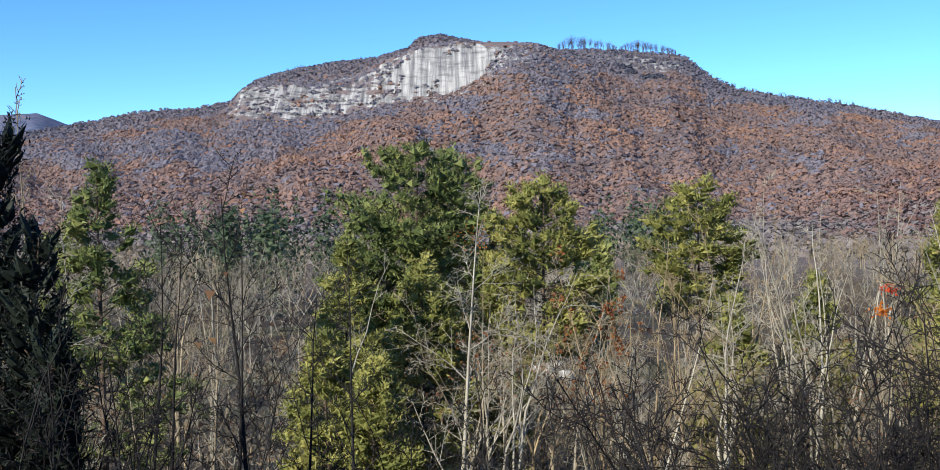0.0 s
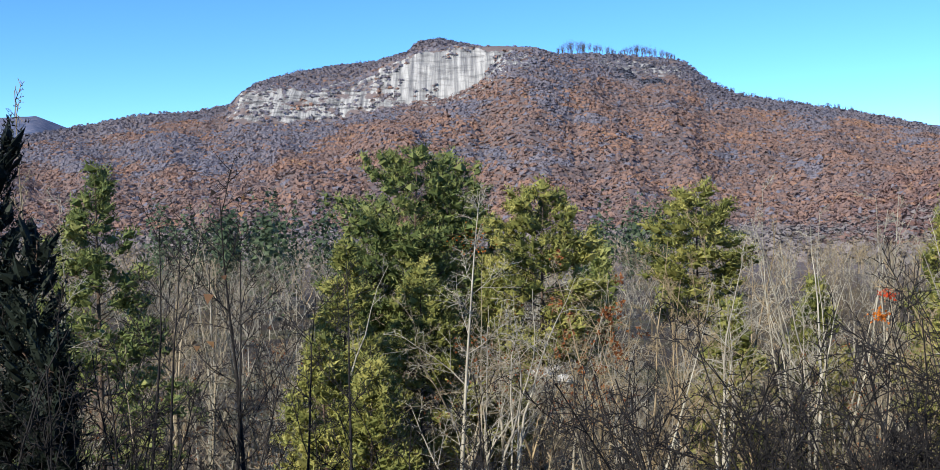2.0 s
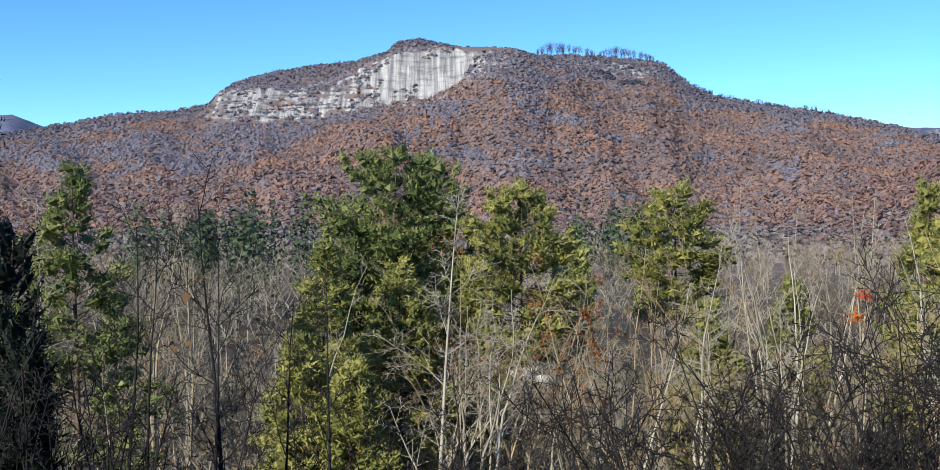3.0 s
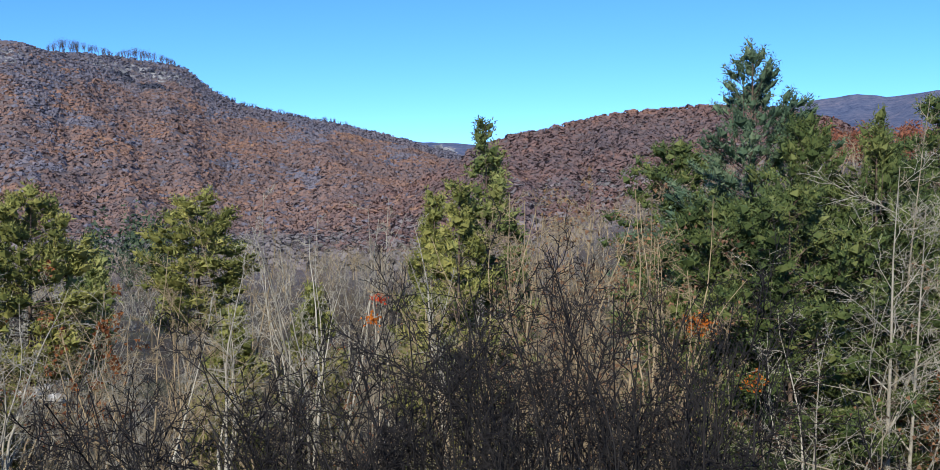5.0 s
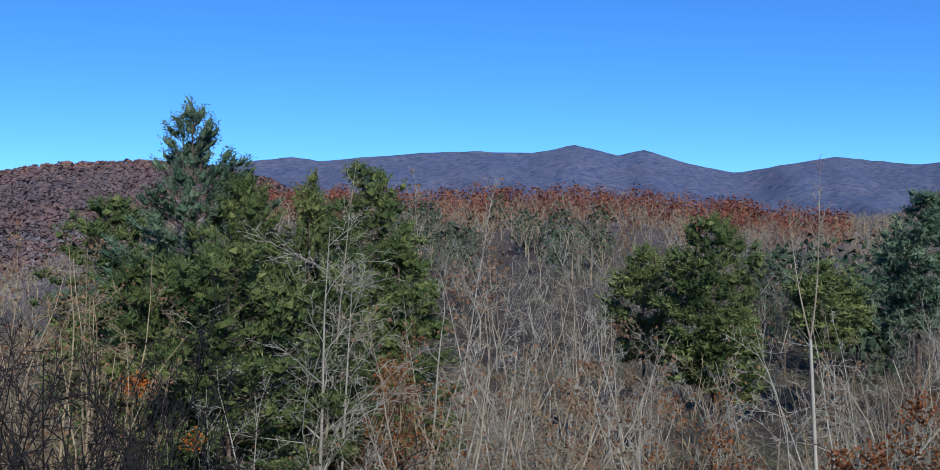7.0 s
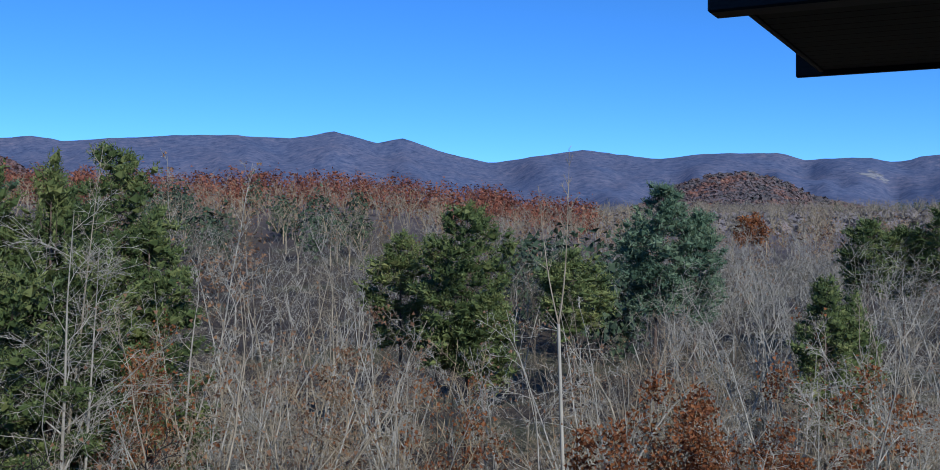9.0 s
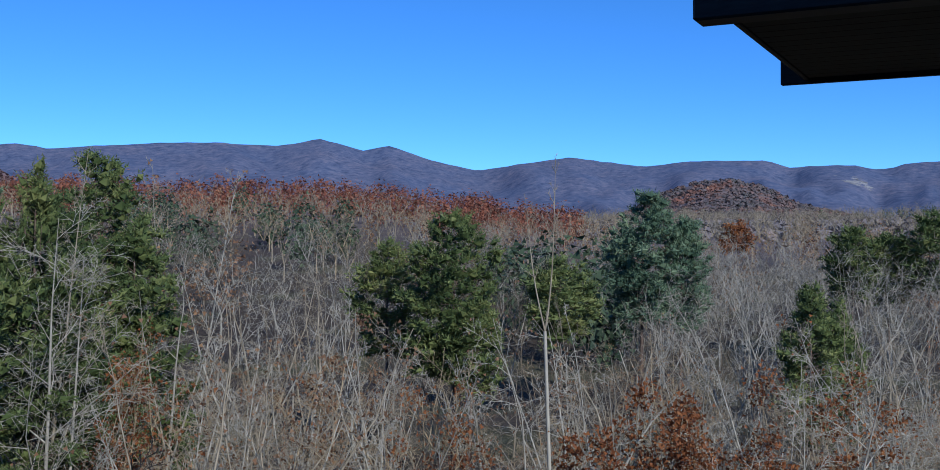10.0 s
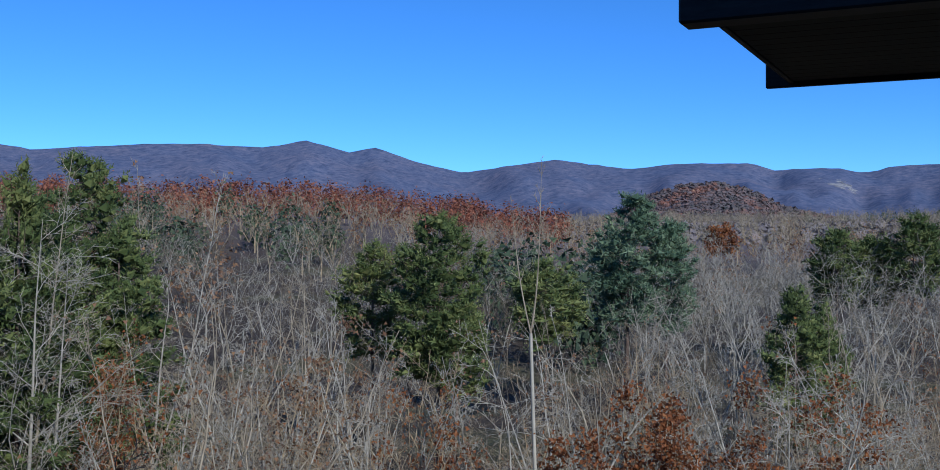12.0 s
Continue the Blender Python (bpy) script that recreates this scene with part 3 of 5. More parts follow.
SOUTHEAST = (-6.5, -7, -8.2, -11, -13.5, -12.5, -8, 0, 7, 20, 30, 24, 40, 60)


def valley(az, r):
    n, e, s = (np.interp(r, REACH, k) for k in (NORTH, EAST, SOUTHEAST))
    a, b = ease(24, 45, az), ease(60, 76, az)
    return n + (e - n) * a * (1 - b) + (s - n) * a * b + lattice(r * np.sin(np.radians(az)) / 18, r * np.cos(np.radians(az)) / 18) * np.clip(r / 60, 0, 1) * 0.7


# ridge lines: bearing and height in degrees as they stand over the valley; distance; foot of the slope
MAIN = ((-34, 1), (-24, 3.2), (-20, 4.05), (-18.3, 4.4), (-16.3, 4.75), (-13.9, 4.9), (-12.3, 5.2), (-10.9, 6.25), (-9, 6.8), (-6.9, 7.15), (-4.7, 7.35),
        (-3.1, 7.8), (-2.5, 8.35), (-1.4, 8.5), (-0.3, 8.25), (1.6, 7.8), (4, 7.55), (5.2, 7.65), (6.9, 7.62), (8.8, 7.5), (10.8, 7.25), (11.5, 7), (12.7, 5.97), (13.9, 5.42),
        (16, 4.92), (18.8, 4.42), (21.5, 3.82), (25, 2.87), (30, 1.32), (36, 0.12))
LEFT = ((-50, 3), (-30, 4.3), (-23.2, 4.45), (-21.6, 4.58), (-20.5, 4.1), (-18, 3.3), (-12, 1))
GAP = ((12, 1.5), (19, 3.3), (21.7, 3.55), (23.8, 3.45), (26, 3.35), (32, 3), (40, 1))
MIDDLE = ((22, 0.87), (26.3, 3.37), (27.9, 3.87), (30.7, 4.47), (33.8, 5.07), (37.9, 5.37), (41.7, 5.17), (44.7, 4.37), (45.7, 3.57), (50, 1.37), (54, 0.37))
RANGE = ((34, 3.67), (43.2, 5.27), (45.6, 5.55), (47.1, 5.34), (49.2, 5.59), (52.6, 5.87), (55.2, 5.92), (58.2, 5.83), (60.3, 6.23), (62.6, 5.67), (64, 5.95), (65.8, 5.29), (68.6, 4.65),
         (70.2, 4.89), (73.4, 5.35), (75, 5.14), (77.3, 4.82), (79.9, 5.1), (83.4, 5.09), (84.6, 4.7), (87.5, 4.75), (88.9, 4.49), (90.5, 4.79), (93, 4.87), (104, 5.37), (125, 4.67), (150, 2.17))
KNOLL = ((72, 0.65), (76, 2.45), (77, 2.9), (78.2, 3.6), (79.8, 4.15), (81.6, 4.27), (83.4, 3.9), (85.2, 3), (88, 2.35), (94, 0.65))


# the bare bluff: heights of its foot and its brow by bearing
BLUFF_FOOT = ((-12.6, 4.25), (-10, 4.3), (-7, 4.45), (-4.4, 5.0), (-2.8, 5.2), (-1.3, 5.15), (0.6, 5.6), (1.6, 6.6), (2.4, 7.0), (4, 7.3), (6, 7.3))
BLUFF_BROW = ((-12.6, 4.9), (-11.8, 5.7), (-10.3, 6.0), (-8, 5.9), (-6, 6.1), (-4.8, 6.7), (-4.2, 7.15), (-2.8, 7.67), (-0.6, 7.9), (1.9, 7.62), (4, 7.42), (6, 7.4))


def along(line, az, ends=None):
    return np.interp(az, [k[0] for k in line], [k[1] for k in line], left=ends, right=ends)


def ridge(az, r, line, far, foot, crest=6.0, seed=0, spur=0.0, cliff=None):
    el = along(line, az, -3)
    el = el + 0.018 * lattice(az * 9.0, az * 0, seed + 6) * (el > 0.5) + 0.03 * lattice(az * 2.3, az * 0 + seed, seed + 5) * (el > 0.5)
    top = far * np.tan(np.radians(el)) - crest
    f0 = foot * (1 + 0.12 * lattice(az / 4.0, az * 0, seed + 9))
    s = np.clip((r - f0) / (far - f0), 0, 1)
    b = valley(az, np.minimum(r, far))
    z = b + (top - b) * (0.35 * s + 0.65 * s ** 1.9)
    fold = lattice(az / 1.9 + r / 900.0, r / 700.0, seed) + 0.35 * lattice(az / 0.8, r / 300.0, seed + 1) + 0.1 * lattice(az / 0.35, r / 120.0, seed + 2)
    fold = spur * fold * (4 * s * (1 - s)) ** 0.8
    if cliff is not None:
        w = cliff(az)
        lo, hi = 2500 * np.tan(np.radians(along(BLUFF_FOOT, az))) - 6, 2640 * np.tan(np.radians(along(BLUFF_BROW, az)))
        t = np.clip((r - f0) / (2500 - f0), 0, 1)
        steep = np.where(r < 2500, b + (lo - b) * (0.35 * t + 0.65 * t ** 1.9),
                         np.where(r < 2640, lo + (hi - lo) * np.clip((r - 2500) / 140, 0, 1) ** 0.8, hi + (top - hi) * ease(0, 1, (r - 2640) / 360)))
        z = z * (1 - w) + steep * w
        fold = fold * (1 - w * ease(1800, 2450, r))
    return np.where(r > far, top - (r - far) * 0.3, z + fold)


def bluff(az):
    return ease(-13.0, -11.6, az) * (1 - ease(2.4, 4.6, az))


def shoulder(az):
    return ease(-13.0, -11.6, az) * (1 - ease(1.5, 11.0, az))


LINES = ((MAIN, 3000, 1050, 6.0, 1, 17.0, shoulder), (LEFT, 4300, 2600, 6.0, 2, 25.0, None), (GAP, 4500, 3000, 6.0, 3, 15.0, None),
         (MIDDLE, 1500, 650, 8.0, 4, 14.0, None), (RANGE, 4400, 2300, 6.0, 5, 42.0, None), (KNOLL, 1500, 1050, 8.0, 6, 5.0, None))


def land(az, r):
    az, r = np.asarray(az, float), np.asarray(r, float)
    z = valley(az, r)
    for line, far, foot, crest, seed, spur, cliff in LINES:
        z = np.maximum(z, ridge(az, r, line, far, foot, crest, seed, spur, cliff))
    # a long spur that runs down from the right-hand top across the slope, and the hollow beside it
    mid = np.interp(r, (1250, 2050, 2800), (-5.5, 0.0, 4.8))
    across = np.radians(az - mid) * r
    z = z + 42 * np.exp(-np.where(across < 0, across / 190, across / 110) ** 2) * ease(1200, 1900, r) * (1 - ease(2450, 2900, r))
    return z - 26 * np.exp(-((az - 8.4) / 1.9) ** 2 - ((r - 2680) / 170) ** 2)


def spot(az, r):
    """The place on the ground at a bearing and distance from the lookout."""
    return Vector((r * math.sin(radians(az)), r * math.cos(radians(az)), EYE + float(land(az, r))))


def make_ground():
    bearings = np.concatenate([np.arange(-180, -30, 5.0), np.arange(-30, -14, 0.4), np.arange(-14, 14, 0.16), np.arange(14, 100, 0.45), np.arange(100, 180, 5.0)])
    reach = np.concatenate([[0.5, 4], np.geomspace(8, 900, 60), np.linspace(930, 2300, 40), np.linspace(2315, 2480, 10), np.linspace(2495, 2645, 26), np.linspace(2660, 3060, 30), np.linspace(3100, 4560, 40), [4700, 4850]])
    a, r = np.meshgrid(bearings, reach, indexing="ij")
    z = land(a, r)
    w = bluff(a)
    s = (r - 1050) / 1950.0
    h = np.degrees(np.arctan2(z, r)) + 0.22 * lattice(a * 1.7, r / 40.0, 41) + 0.15 * lattice(a * 4.5, r / 20.0, 42)
    rock = w * ease(-0.25, 0.1, h - along(BLUFF_FOOT, a)) * (1 - ease(-0.05, 0.2, h - along(BLUFF_BROW, a))) * (0.6 + 0.55 * ease(-4.0, -2.6, a))
    rock = np.maximum(rock, 0.62 * ease(4.5, 7, a) * (1 - ease(10.5, 12.5, a)) * ease(0.86, 0.92, s) * (1 - ease(0.95, 0.98, s)))
    # scattered ledges on the lower shoulder and on the far range
    rock = np.maximum(rock, 0.56 * np.exp(-((a + 18.2) / 1.1) ** 2 - ((r - 2700) / 130) ** 2))
    rock = np.maximum(rock, 0.75 * np.exp(-((a - 87.9) / 0.9) ** 2 - ((r - 3900) / 110) ** 2))
    rock = np.maximum(rock, 0.85 * np.exp(-((a - 24.4) / 0.8) ** 2 - ((r - 4330) / 140) ** 2))
    rough = lattice(a * 3.1, r / 14.0, 31) + 0.6 * lattice(a * 7.0, r / 6.0, 32)
    z = z + rough * 5.0 * np.clip(rock * 1.4, 0, 1) * w
    n, m = a.shape
    x, y = r * np.sin(np.radians(a)), r * np.cos(np.radians(a))
    v = np.stack([x, y, z + EYE], -1).reshape(-1, 3)
    i = np.arange(n)[:, None]
    j = np.arange(m - 1)[None]
    k = (i + 1) % n
    f = np.stack([k * m + j, k * m + j + 1, i * m + j + 1, i * m + j], -1).reshape(-1, 4)
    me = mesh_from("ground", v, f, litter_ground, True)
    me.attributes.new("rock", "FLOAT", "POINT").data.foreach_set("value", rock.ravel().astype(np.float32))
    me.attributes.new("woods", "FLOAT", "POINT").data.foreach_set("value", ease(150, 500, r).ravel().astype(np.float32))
    # range: where the painted haze blue takes over, by bearing and distance
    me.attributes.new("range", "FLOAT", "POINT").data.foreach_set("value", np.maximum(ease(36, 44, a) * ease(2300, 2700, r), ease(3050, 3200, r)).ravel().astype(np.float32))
    return tagged(new("ground", me), "leaf-littered hillside, wooded valley and rocky mountain slopes", "ground", kind="structure")


make_ground()


# ---- woods on the far slopes ----
def canopy(rng, az, r, wide, tall, sprays):
    """Loose crowns on the land at the given bearings and distances: sprays of twigs and leaves that face up and outwards."""
    n = len(az)
    base = np.stack([r * np.sin(np.radians(az)), r * np.cos(np.radians(az)), land(az, r) + EYE], -1)
    d = rng.normal(size=(n, sprays, 3))
    d[..., 2] = np.abs(d[..., 2]) * 0.9
    d = unit(d)
    c = base[:, None] + d * np.stack([wide / 2, wide / 2, tall], -1)[:, None] * rng.uniform(0.82, 1.0, (n, sprays, 1))
    face = unit(d + np.array((0, 0, 0.3)) + rng.normal(0, 0.14, d.shape))
    tip = unit(np.cross(face, rng.normal(size=face.shape)))
    side = np.cross(face, tip)
    q = (wide[:, None] * 0.37 * rng.uniform(0.7, 1.3, (n, sprays)))[..., None]
    v = np.stack([c + tip * q, c - tip * q * 0.5 + side * q * 0.87, c - tip * q * 0.5 - side * q * 0.87], 2)
    return v.reshape(-1, 3), np.arange(3 * n * sprays).reshape(-1, 3)


def scatter(rng, n, a0, a1, r0, r1):
    return rng.uniform(a0, a1, n), np.sqrt(rng.uniform(r0 * r0, r1 * r1, n))


def slope_woods(name, label, seed, n, a0, a1, r0, r1, wide, mat, keep=None, tall=0.23, sprays=9):
    rng = np.random.default_rng(seed)
    az, r = scatter(rng, n, a0, a1, r0, r1)
    if keep is not None:
        k = keep(az, r, rng)
        az, r = az[k], r[k]
    w = rng.uniform(0.6, 1.35, len(az)) * wide
    me = mesh_from(name, *canopy(rng, az, r, w, w * rng.uniform(0.8, 1.3, len(az)) * tall, sprays), mat)
    return tagged(new(name, me), label, "woods", kind="stuff")


def off_rock(az, r, rng):
    q = r + 55 * lattice(az / 0.6, az * 0, 78) + 30 * lattice(az / 0.17, az * 0, 79)
    p = bluff(az) * ease(2490, 2510, q) * (1 - ease(2630, 2650, q))
    patch = lattice(az * 1.6, r / 28.0, 77) > 0.05
    return (rng.uniform(0, 1, len(az)) > p * (1.0 - (0.14 + 0.6 * patch) * (az < -3.4))) & ((r > 1560) | (rng.uniform(0, 1, len(az)) > ease(18, 25, az)))


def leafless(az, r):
    """How bare, and how blue with painted haze, the mountain woods are: more so high up and to the left."""
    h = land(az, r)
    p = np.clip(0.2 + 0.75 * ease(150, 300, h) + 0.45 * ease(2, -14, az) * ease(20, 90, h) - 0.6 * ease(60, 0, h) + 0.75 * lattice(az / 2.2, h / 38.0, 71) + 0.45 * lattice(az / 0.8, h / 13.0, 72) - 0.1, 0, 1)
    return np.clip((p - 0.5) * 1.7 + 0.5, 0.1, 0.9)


def ledges(az, r, rng):
    h = land(az, r)
    return 0.5 * lattice(az / 1.2, h / 12.0, 81) + 0.3 * lattice(az / 0.4, h / 4.0, 82) > 0.12 + 0.25 * np.abs(az - 8.2) / 3 + 0.3 * np.abs(r - 2740) / 140


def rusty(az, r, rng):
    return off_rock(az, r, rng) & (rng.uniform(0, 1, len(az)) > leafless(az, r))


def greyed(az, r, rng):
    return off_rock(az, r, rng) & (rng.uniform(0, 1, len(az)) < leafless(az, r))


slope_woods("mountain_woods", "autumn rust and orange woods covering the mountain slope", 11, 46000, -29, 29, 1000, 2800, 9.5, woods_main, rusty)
slope_woods("mountain_woods", "bare grey woods, tinted haze blue, covering the mountain slope", 12, 46000, -29, 29, 1000, 2800, 9.5, woods_hazed, greyed)
slope_woods("summit_woods", "bare grey woods, tinted haze blue, on the mountain top", 10, 6000, -28, 28, 2800, 3000, 8, woods_hazed, off_rock, 0.6, 9)
slope_woods("ledge_woods", "woods in painted shadow blue below the summit ledges", 19, 2200, 4.8, 11.8, 2560, 2880, 9, woods_shadow, ledges, 0.8)
slope_woods("middle_hill_woods", "dark rust woods on the rounded middle hill", 15, 18000, 17, 53, 620, 1520, 7.5, woods_rust, lambda az, r, rng: rng.uniform(0, 1, len(az)) < ease(16, 24, az), 0.32, 8)
slope_woods("knoll_woods", "red and brown woods on the small wooded knoll", 17, 8000, 72, 92, 1000, 1520, 6.5, woods_knoll, None, 0.36, 9)
slope_woods("valley_woods", "bare grey woods covering the valley floor", 18, 16000, -28, 98, 450, 1100, 6, woods_grey, None, 0.5, 6)


# ---- woods in the middle distance ----
def leafy(rng, az, r, wide, tall, flake, count, high=0.55):
    """Loose crowns of many leaf sprays, with stems below: one triangle a spray."""
    n = len(az)
    base = np.stack([r * np.sin(np.radians(az)), r * np.cos(np.radians(az)), land(az, r) + EYE], -1)
    d = unit(rng.normal(size=(n, count, 3))) * rng.uniform(0.35, 1.0, (n, count, 1)) ** 0.5
    lump = 1 + 0.35 * np.sin(d[..., 0:1] * 5 + rng.uniform(0, 6, (n, 1, 1))) * np.cos(d[..., 2:3] * 4 + rng.uniform(0, 6, (n, 1, 1)))
    c = base[:, None] + d * lump * np.stack([wide / 2, wide / 2, tall * (1 - high)], -1)[:, None]
    c[..., 2] += (tall * high)[:, None]
    face = unit(d + np.array((0, 0, 0.3)) + rng.normal(0, 0.35, d.shape)).reshape(-1, 3)
    tip = unit(np.cross(face, rng.normal(size=face.shape)) + face * 0.4)
    big = (np.repeat(flake, count) * rng.uniform(0.6, 1.4, n * count))[:, None]
    side = unit(np.cross(face, tip)) * big * 0.5
    c = c.reshape(-1, 3)
    return np.stack([c - side, c + side, c + tip * big], 1).reshape(-1, 3), np.arange(3 * len(c)).reshape(-1, 3)


def far_tree(seed, twigs, lean=0.75, segs=4):
    """A leafless tree one unit tall, seen from afar: trunk, leaders, limbs, shoots. Spans and half widths."""
    rng = np.random.default_rng(seed)
    low = rng.uniform(0.12, 0.35)
    n = 4
    a = np.arange(n) * 2.4 + rng.uniform(0, 1, n)
    tilt = lean * rng.uniform(0.3, 0.7, n)
    d = unit(np.stack([np.cos(a) * tilt, np.sin(a) * tilt, np.ones(n)], 1))
    stem, ways = bent(rng, np.tile((0.0, 0.0, low), (n, 1)), d, (1 - low) * rng.uniform(0.75, 1.02, n), segs, 0.09 if segs < 5 else 0.17, 0.03)
    spans = [(np.array([(0.0, 0.0, -0.03)]), np.array([(0.0, 0.0, low)]), np.array([1.0]), np.array([0.8]))]
    for i in range(segs):
        spans.append((stem[:, i], stem[:, i + 1], np.full(n, 0.62 - 0.52 * i / segs), np.full(n, 0.62 - 0.52 * (i + 1) / segs)))
    p, d, s = offshoots(rng, stem, ways, 6 if twigs else 5, 0.12, 50)
    limb, ways = bent(rng, p, d, 0.27 * (1.15 - 0.7 * s.ravel()) * rng.uniform(0.7, 1.2, s.size), 2, 0.18, 0.03)
    m = len(limb)
    spans.append((limb[:, 0], limb[:, 1], np.full(m, 0.26), np.full(m, 0.2)))
    shoots = [(limb[:, 1], limb[:, 2], np.full(m, 0.2))]
    p, d, s = offshoots(rng, limb, ways, 4 if twigs else 3, 0.15, 50)
    q = p + d * (0.13 * rng.uniform(0.6, 1.2, s.size))[:, None]
    shoots.append((p, q, np.full(len(p), 0.17)))
    if twigs:
        p, d, s = offshoots(rng, np.stack([p, q], 1), d[:, None], 2, 0.2, 46)
        shoots.append((p, p + d * (0.075 * rng.uniform(0.6, 1.2, s.size))[:, None], np.full(len(p), 0.14)))
    return [np.concatenate(k) for k in zip(*spans)] + [np.concatenate(k) for k in zip(*shoots)]


def twiggy(rng, az, r, tall, width, twigs=False, lean=0.9, segs=4):
    """Many leafless trees seen from afar, each turned and sized on its own."""
    kinds = [far_tree(seed, twigs, lean, segs) for seed in range(500, 509)]
    flat, fine = [], []
    for i in range(len(az)):
        p, q, w0, w1, e0, e1, w2 = kinds[rng.integers(len(kinds))]
        t = rng.uniform(0, 6.283)
        turn = np.array(((math.cos(t), math.sin(t), 0), (-math.sin(t), math.cos(t), 0), (0, 0, 1))) * tall[i]
        base = np.array((r[i] * math.sin(radians(az[i])), r[i] * math.cos(radians(az[i])), float(land(az[i], r[i])) + EYE))
        a, b, c, d = p @ turn + base, q @ turn + base, e0 @ turn + base, e1 @ turn + base
        side = unit(np.cross(b - a, rng.normal(size=a.shape))) * width[i]
        k = np.stack([a - side * w0[:, None], a + side * w0[:, None], b + side * w1[:, None], b - side * w1[:, None]], 1)
        flat += [k[:, (0, 1, 2)].reshape(-1, 3), k[:, (0, 2, 3)].reshape(-1, 3)]
        side = unit(np.cross(d - c, rng.normal(size=c.shape))) * width[i] * w2[:, None]
        fine.append(np.stack([c - side, c + side, d], 1).reshape(-1, 3))
    v = np.concatenate(flat + fine)
    return v, np.arange(len(v)).reshape(-1, 3)


def grove(name, label, v, f, mat, category="woods"):
    return tagged(new(name, mesh_from(name, v, f, mat)), label, category, kind="stuff")


rng = np.random.default_rng(41)
for lab, mat, n, a0, a1, r0, r1, h in (("pale grey bare woods beyond the first trees", bark_pale, 260, -28, 98, 70, 190, 12), ("dull brown bare woods beyond the first trees", bark_under, 250, -28, 98, 62, 190, 12),
                                       ("bare brown woods across the valley", bark_grey, 620, -28, 98, 190, 460, 13), ("tan bare woods across the valley", bark_tan, 330, -28, 98, 190, 460, 13)):
    az, r = scatter(rng, n, a0, a1, r0, r1)
    if mat is bark_pale:                              # thicker on the open side of the valley
        az[::3] = rng.uniform(74, 94, len(az[::3]))
    grove("bare_woods", lab, *twiggy(rng, az, r, rng.uniform(0.7, 1.15, n) * h, 0.05 + r * 0.00045, r1 < 200), mat)
for lab, mat, n, a0, a1, r0, r1 in (("brown leafless brush covering the slope", bark_under, 110, -26, 98, 26, 60), ("dull leafless brush covering the slope", bark_tan, 90, -5, 98, 24, 60), ("grey leafless brush covering the slope", bark_under, 120, -26, 98, 22, 60)):
    az, r = scatter(rng, n, a0, a1, r0, r1)
    grove("brush", lab, *twiggy(rng, az, r, rng.uniform(2.5, 5.5, n), np.full(n, 0.026), True, 1.3, 8), mat, "brush")
az, r = scatter(rng, 240, 44, 74, 330, 480)
grove("oak_woods", "rust red oak woods along the low ridge", *leafy(rng, az, r, rng.uniform(6, 10, 240), rng.uniform(11, 16, 240), np.full(240, 0.8), 170), leaf_oak)
az, r = scatter(rng, 130, 46, 98, 130, 420)
grove("brown_oak_woods", "brown-leaved oaks scattered in the bare woods", *leafy(rng, az, r, rng.uniform(4, 7, 130), rng.uniform(7, 11, 130), np.full(130, 0.55), 120), leaf_brown)
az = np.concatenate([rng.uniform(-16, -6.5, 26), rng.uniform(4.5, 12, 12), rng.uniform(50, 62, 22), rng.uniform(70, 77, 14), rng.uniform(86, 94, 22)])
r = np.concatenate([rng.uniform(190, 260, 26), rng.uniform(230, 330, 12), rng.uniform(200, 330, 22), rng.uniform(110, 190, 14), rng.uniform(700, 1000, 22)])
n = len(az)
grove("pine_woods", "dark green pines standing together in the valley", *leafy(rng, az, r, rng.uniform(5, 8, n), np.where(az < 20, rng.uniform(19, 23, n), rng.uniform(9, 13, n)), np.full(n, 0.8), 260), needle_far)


# ---- trees, one by one ----
def stand(name, meshes, at, turn, scale, label, category="tree", group=""):
    """A tree: an Empty at its foot with its parts."""
    root = new(name)
    root.empty_display_size = 0.2
    root.matrix_world = Matrix.Translation(at) @ pose(0, 0, 0, 0, 0, turn) @ Matrix.Diagonal((*scale, 1))
    for n, me in meshes:
        part(n, me, root)
    return tagged(root, label, category, group)


def height_for(az, el, r):
    """How tall a tree at that place is if its top stands el degrees over the eye."""
    return r * math.tan(radians(el)) - float(land(az, r))


pine_rng = random.Random(5)


def pine(az, el, r, half, kind, leaf, label, seed, sprays=38, size=0.0):
    """half: the crown's half width in metres."""
    h = height_for(az, el, r)
    return stand("pine_tree", pine_meshes(kind, seed, h, leaf, half, sprays, size or 0.2 + 0.0052 * r), spot(az, r), pine_rng.uniform(0, 360), (1, 1, 1), label, "pine", "pines on the hillside")


Y, G, B, D = needle_yellow, needle_green, needle_blue, needle_deep
pine(-18.9, 1.75, 34, 2.4, "tall", G, "full green pine behind bare saplings", 101)
pine(-3.2, 2.6, 48, 4.2, "round", G, "tall sunlit pine with a clumpy yellow-green crown", 102)
pine(-0.8, 1.5, 54, 2.3, "round", G, "dark green pine standing close behind another pine", 103)
pine(-6.7, -2.2, 40, 1.9, "tall", Y, "yellow-green young pine reaching low to the ground", 104)
pine(-5.2, -0.3, 46, 2.4, "tall", G, "green pine at the side of a taller one", 105)
pine(-2.6, -3.4, 43, 2.4, "tall", Y, "olive pine with thin needles below a taller pine", 156)
pine(-7.6, -7.2, 31, 1.3, "tall", Y, "low yellow-green pine among bare trees", 151)
pine(-5.4, -8.6, 30, 1.2, "tall", Y, "low yellow-green pine among bare trees", 152)
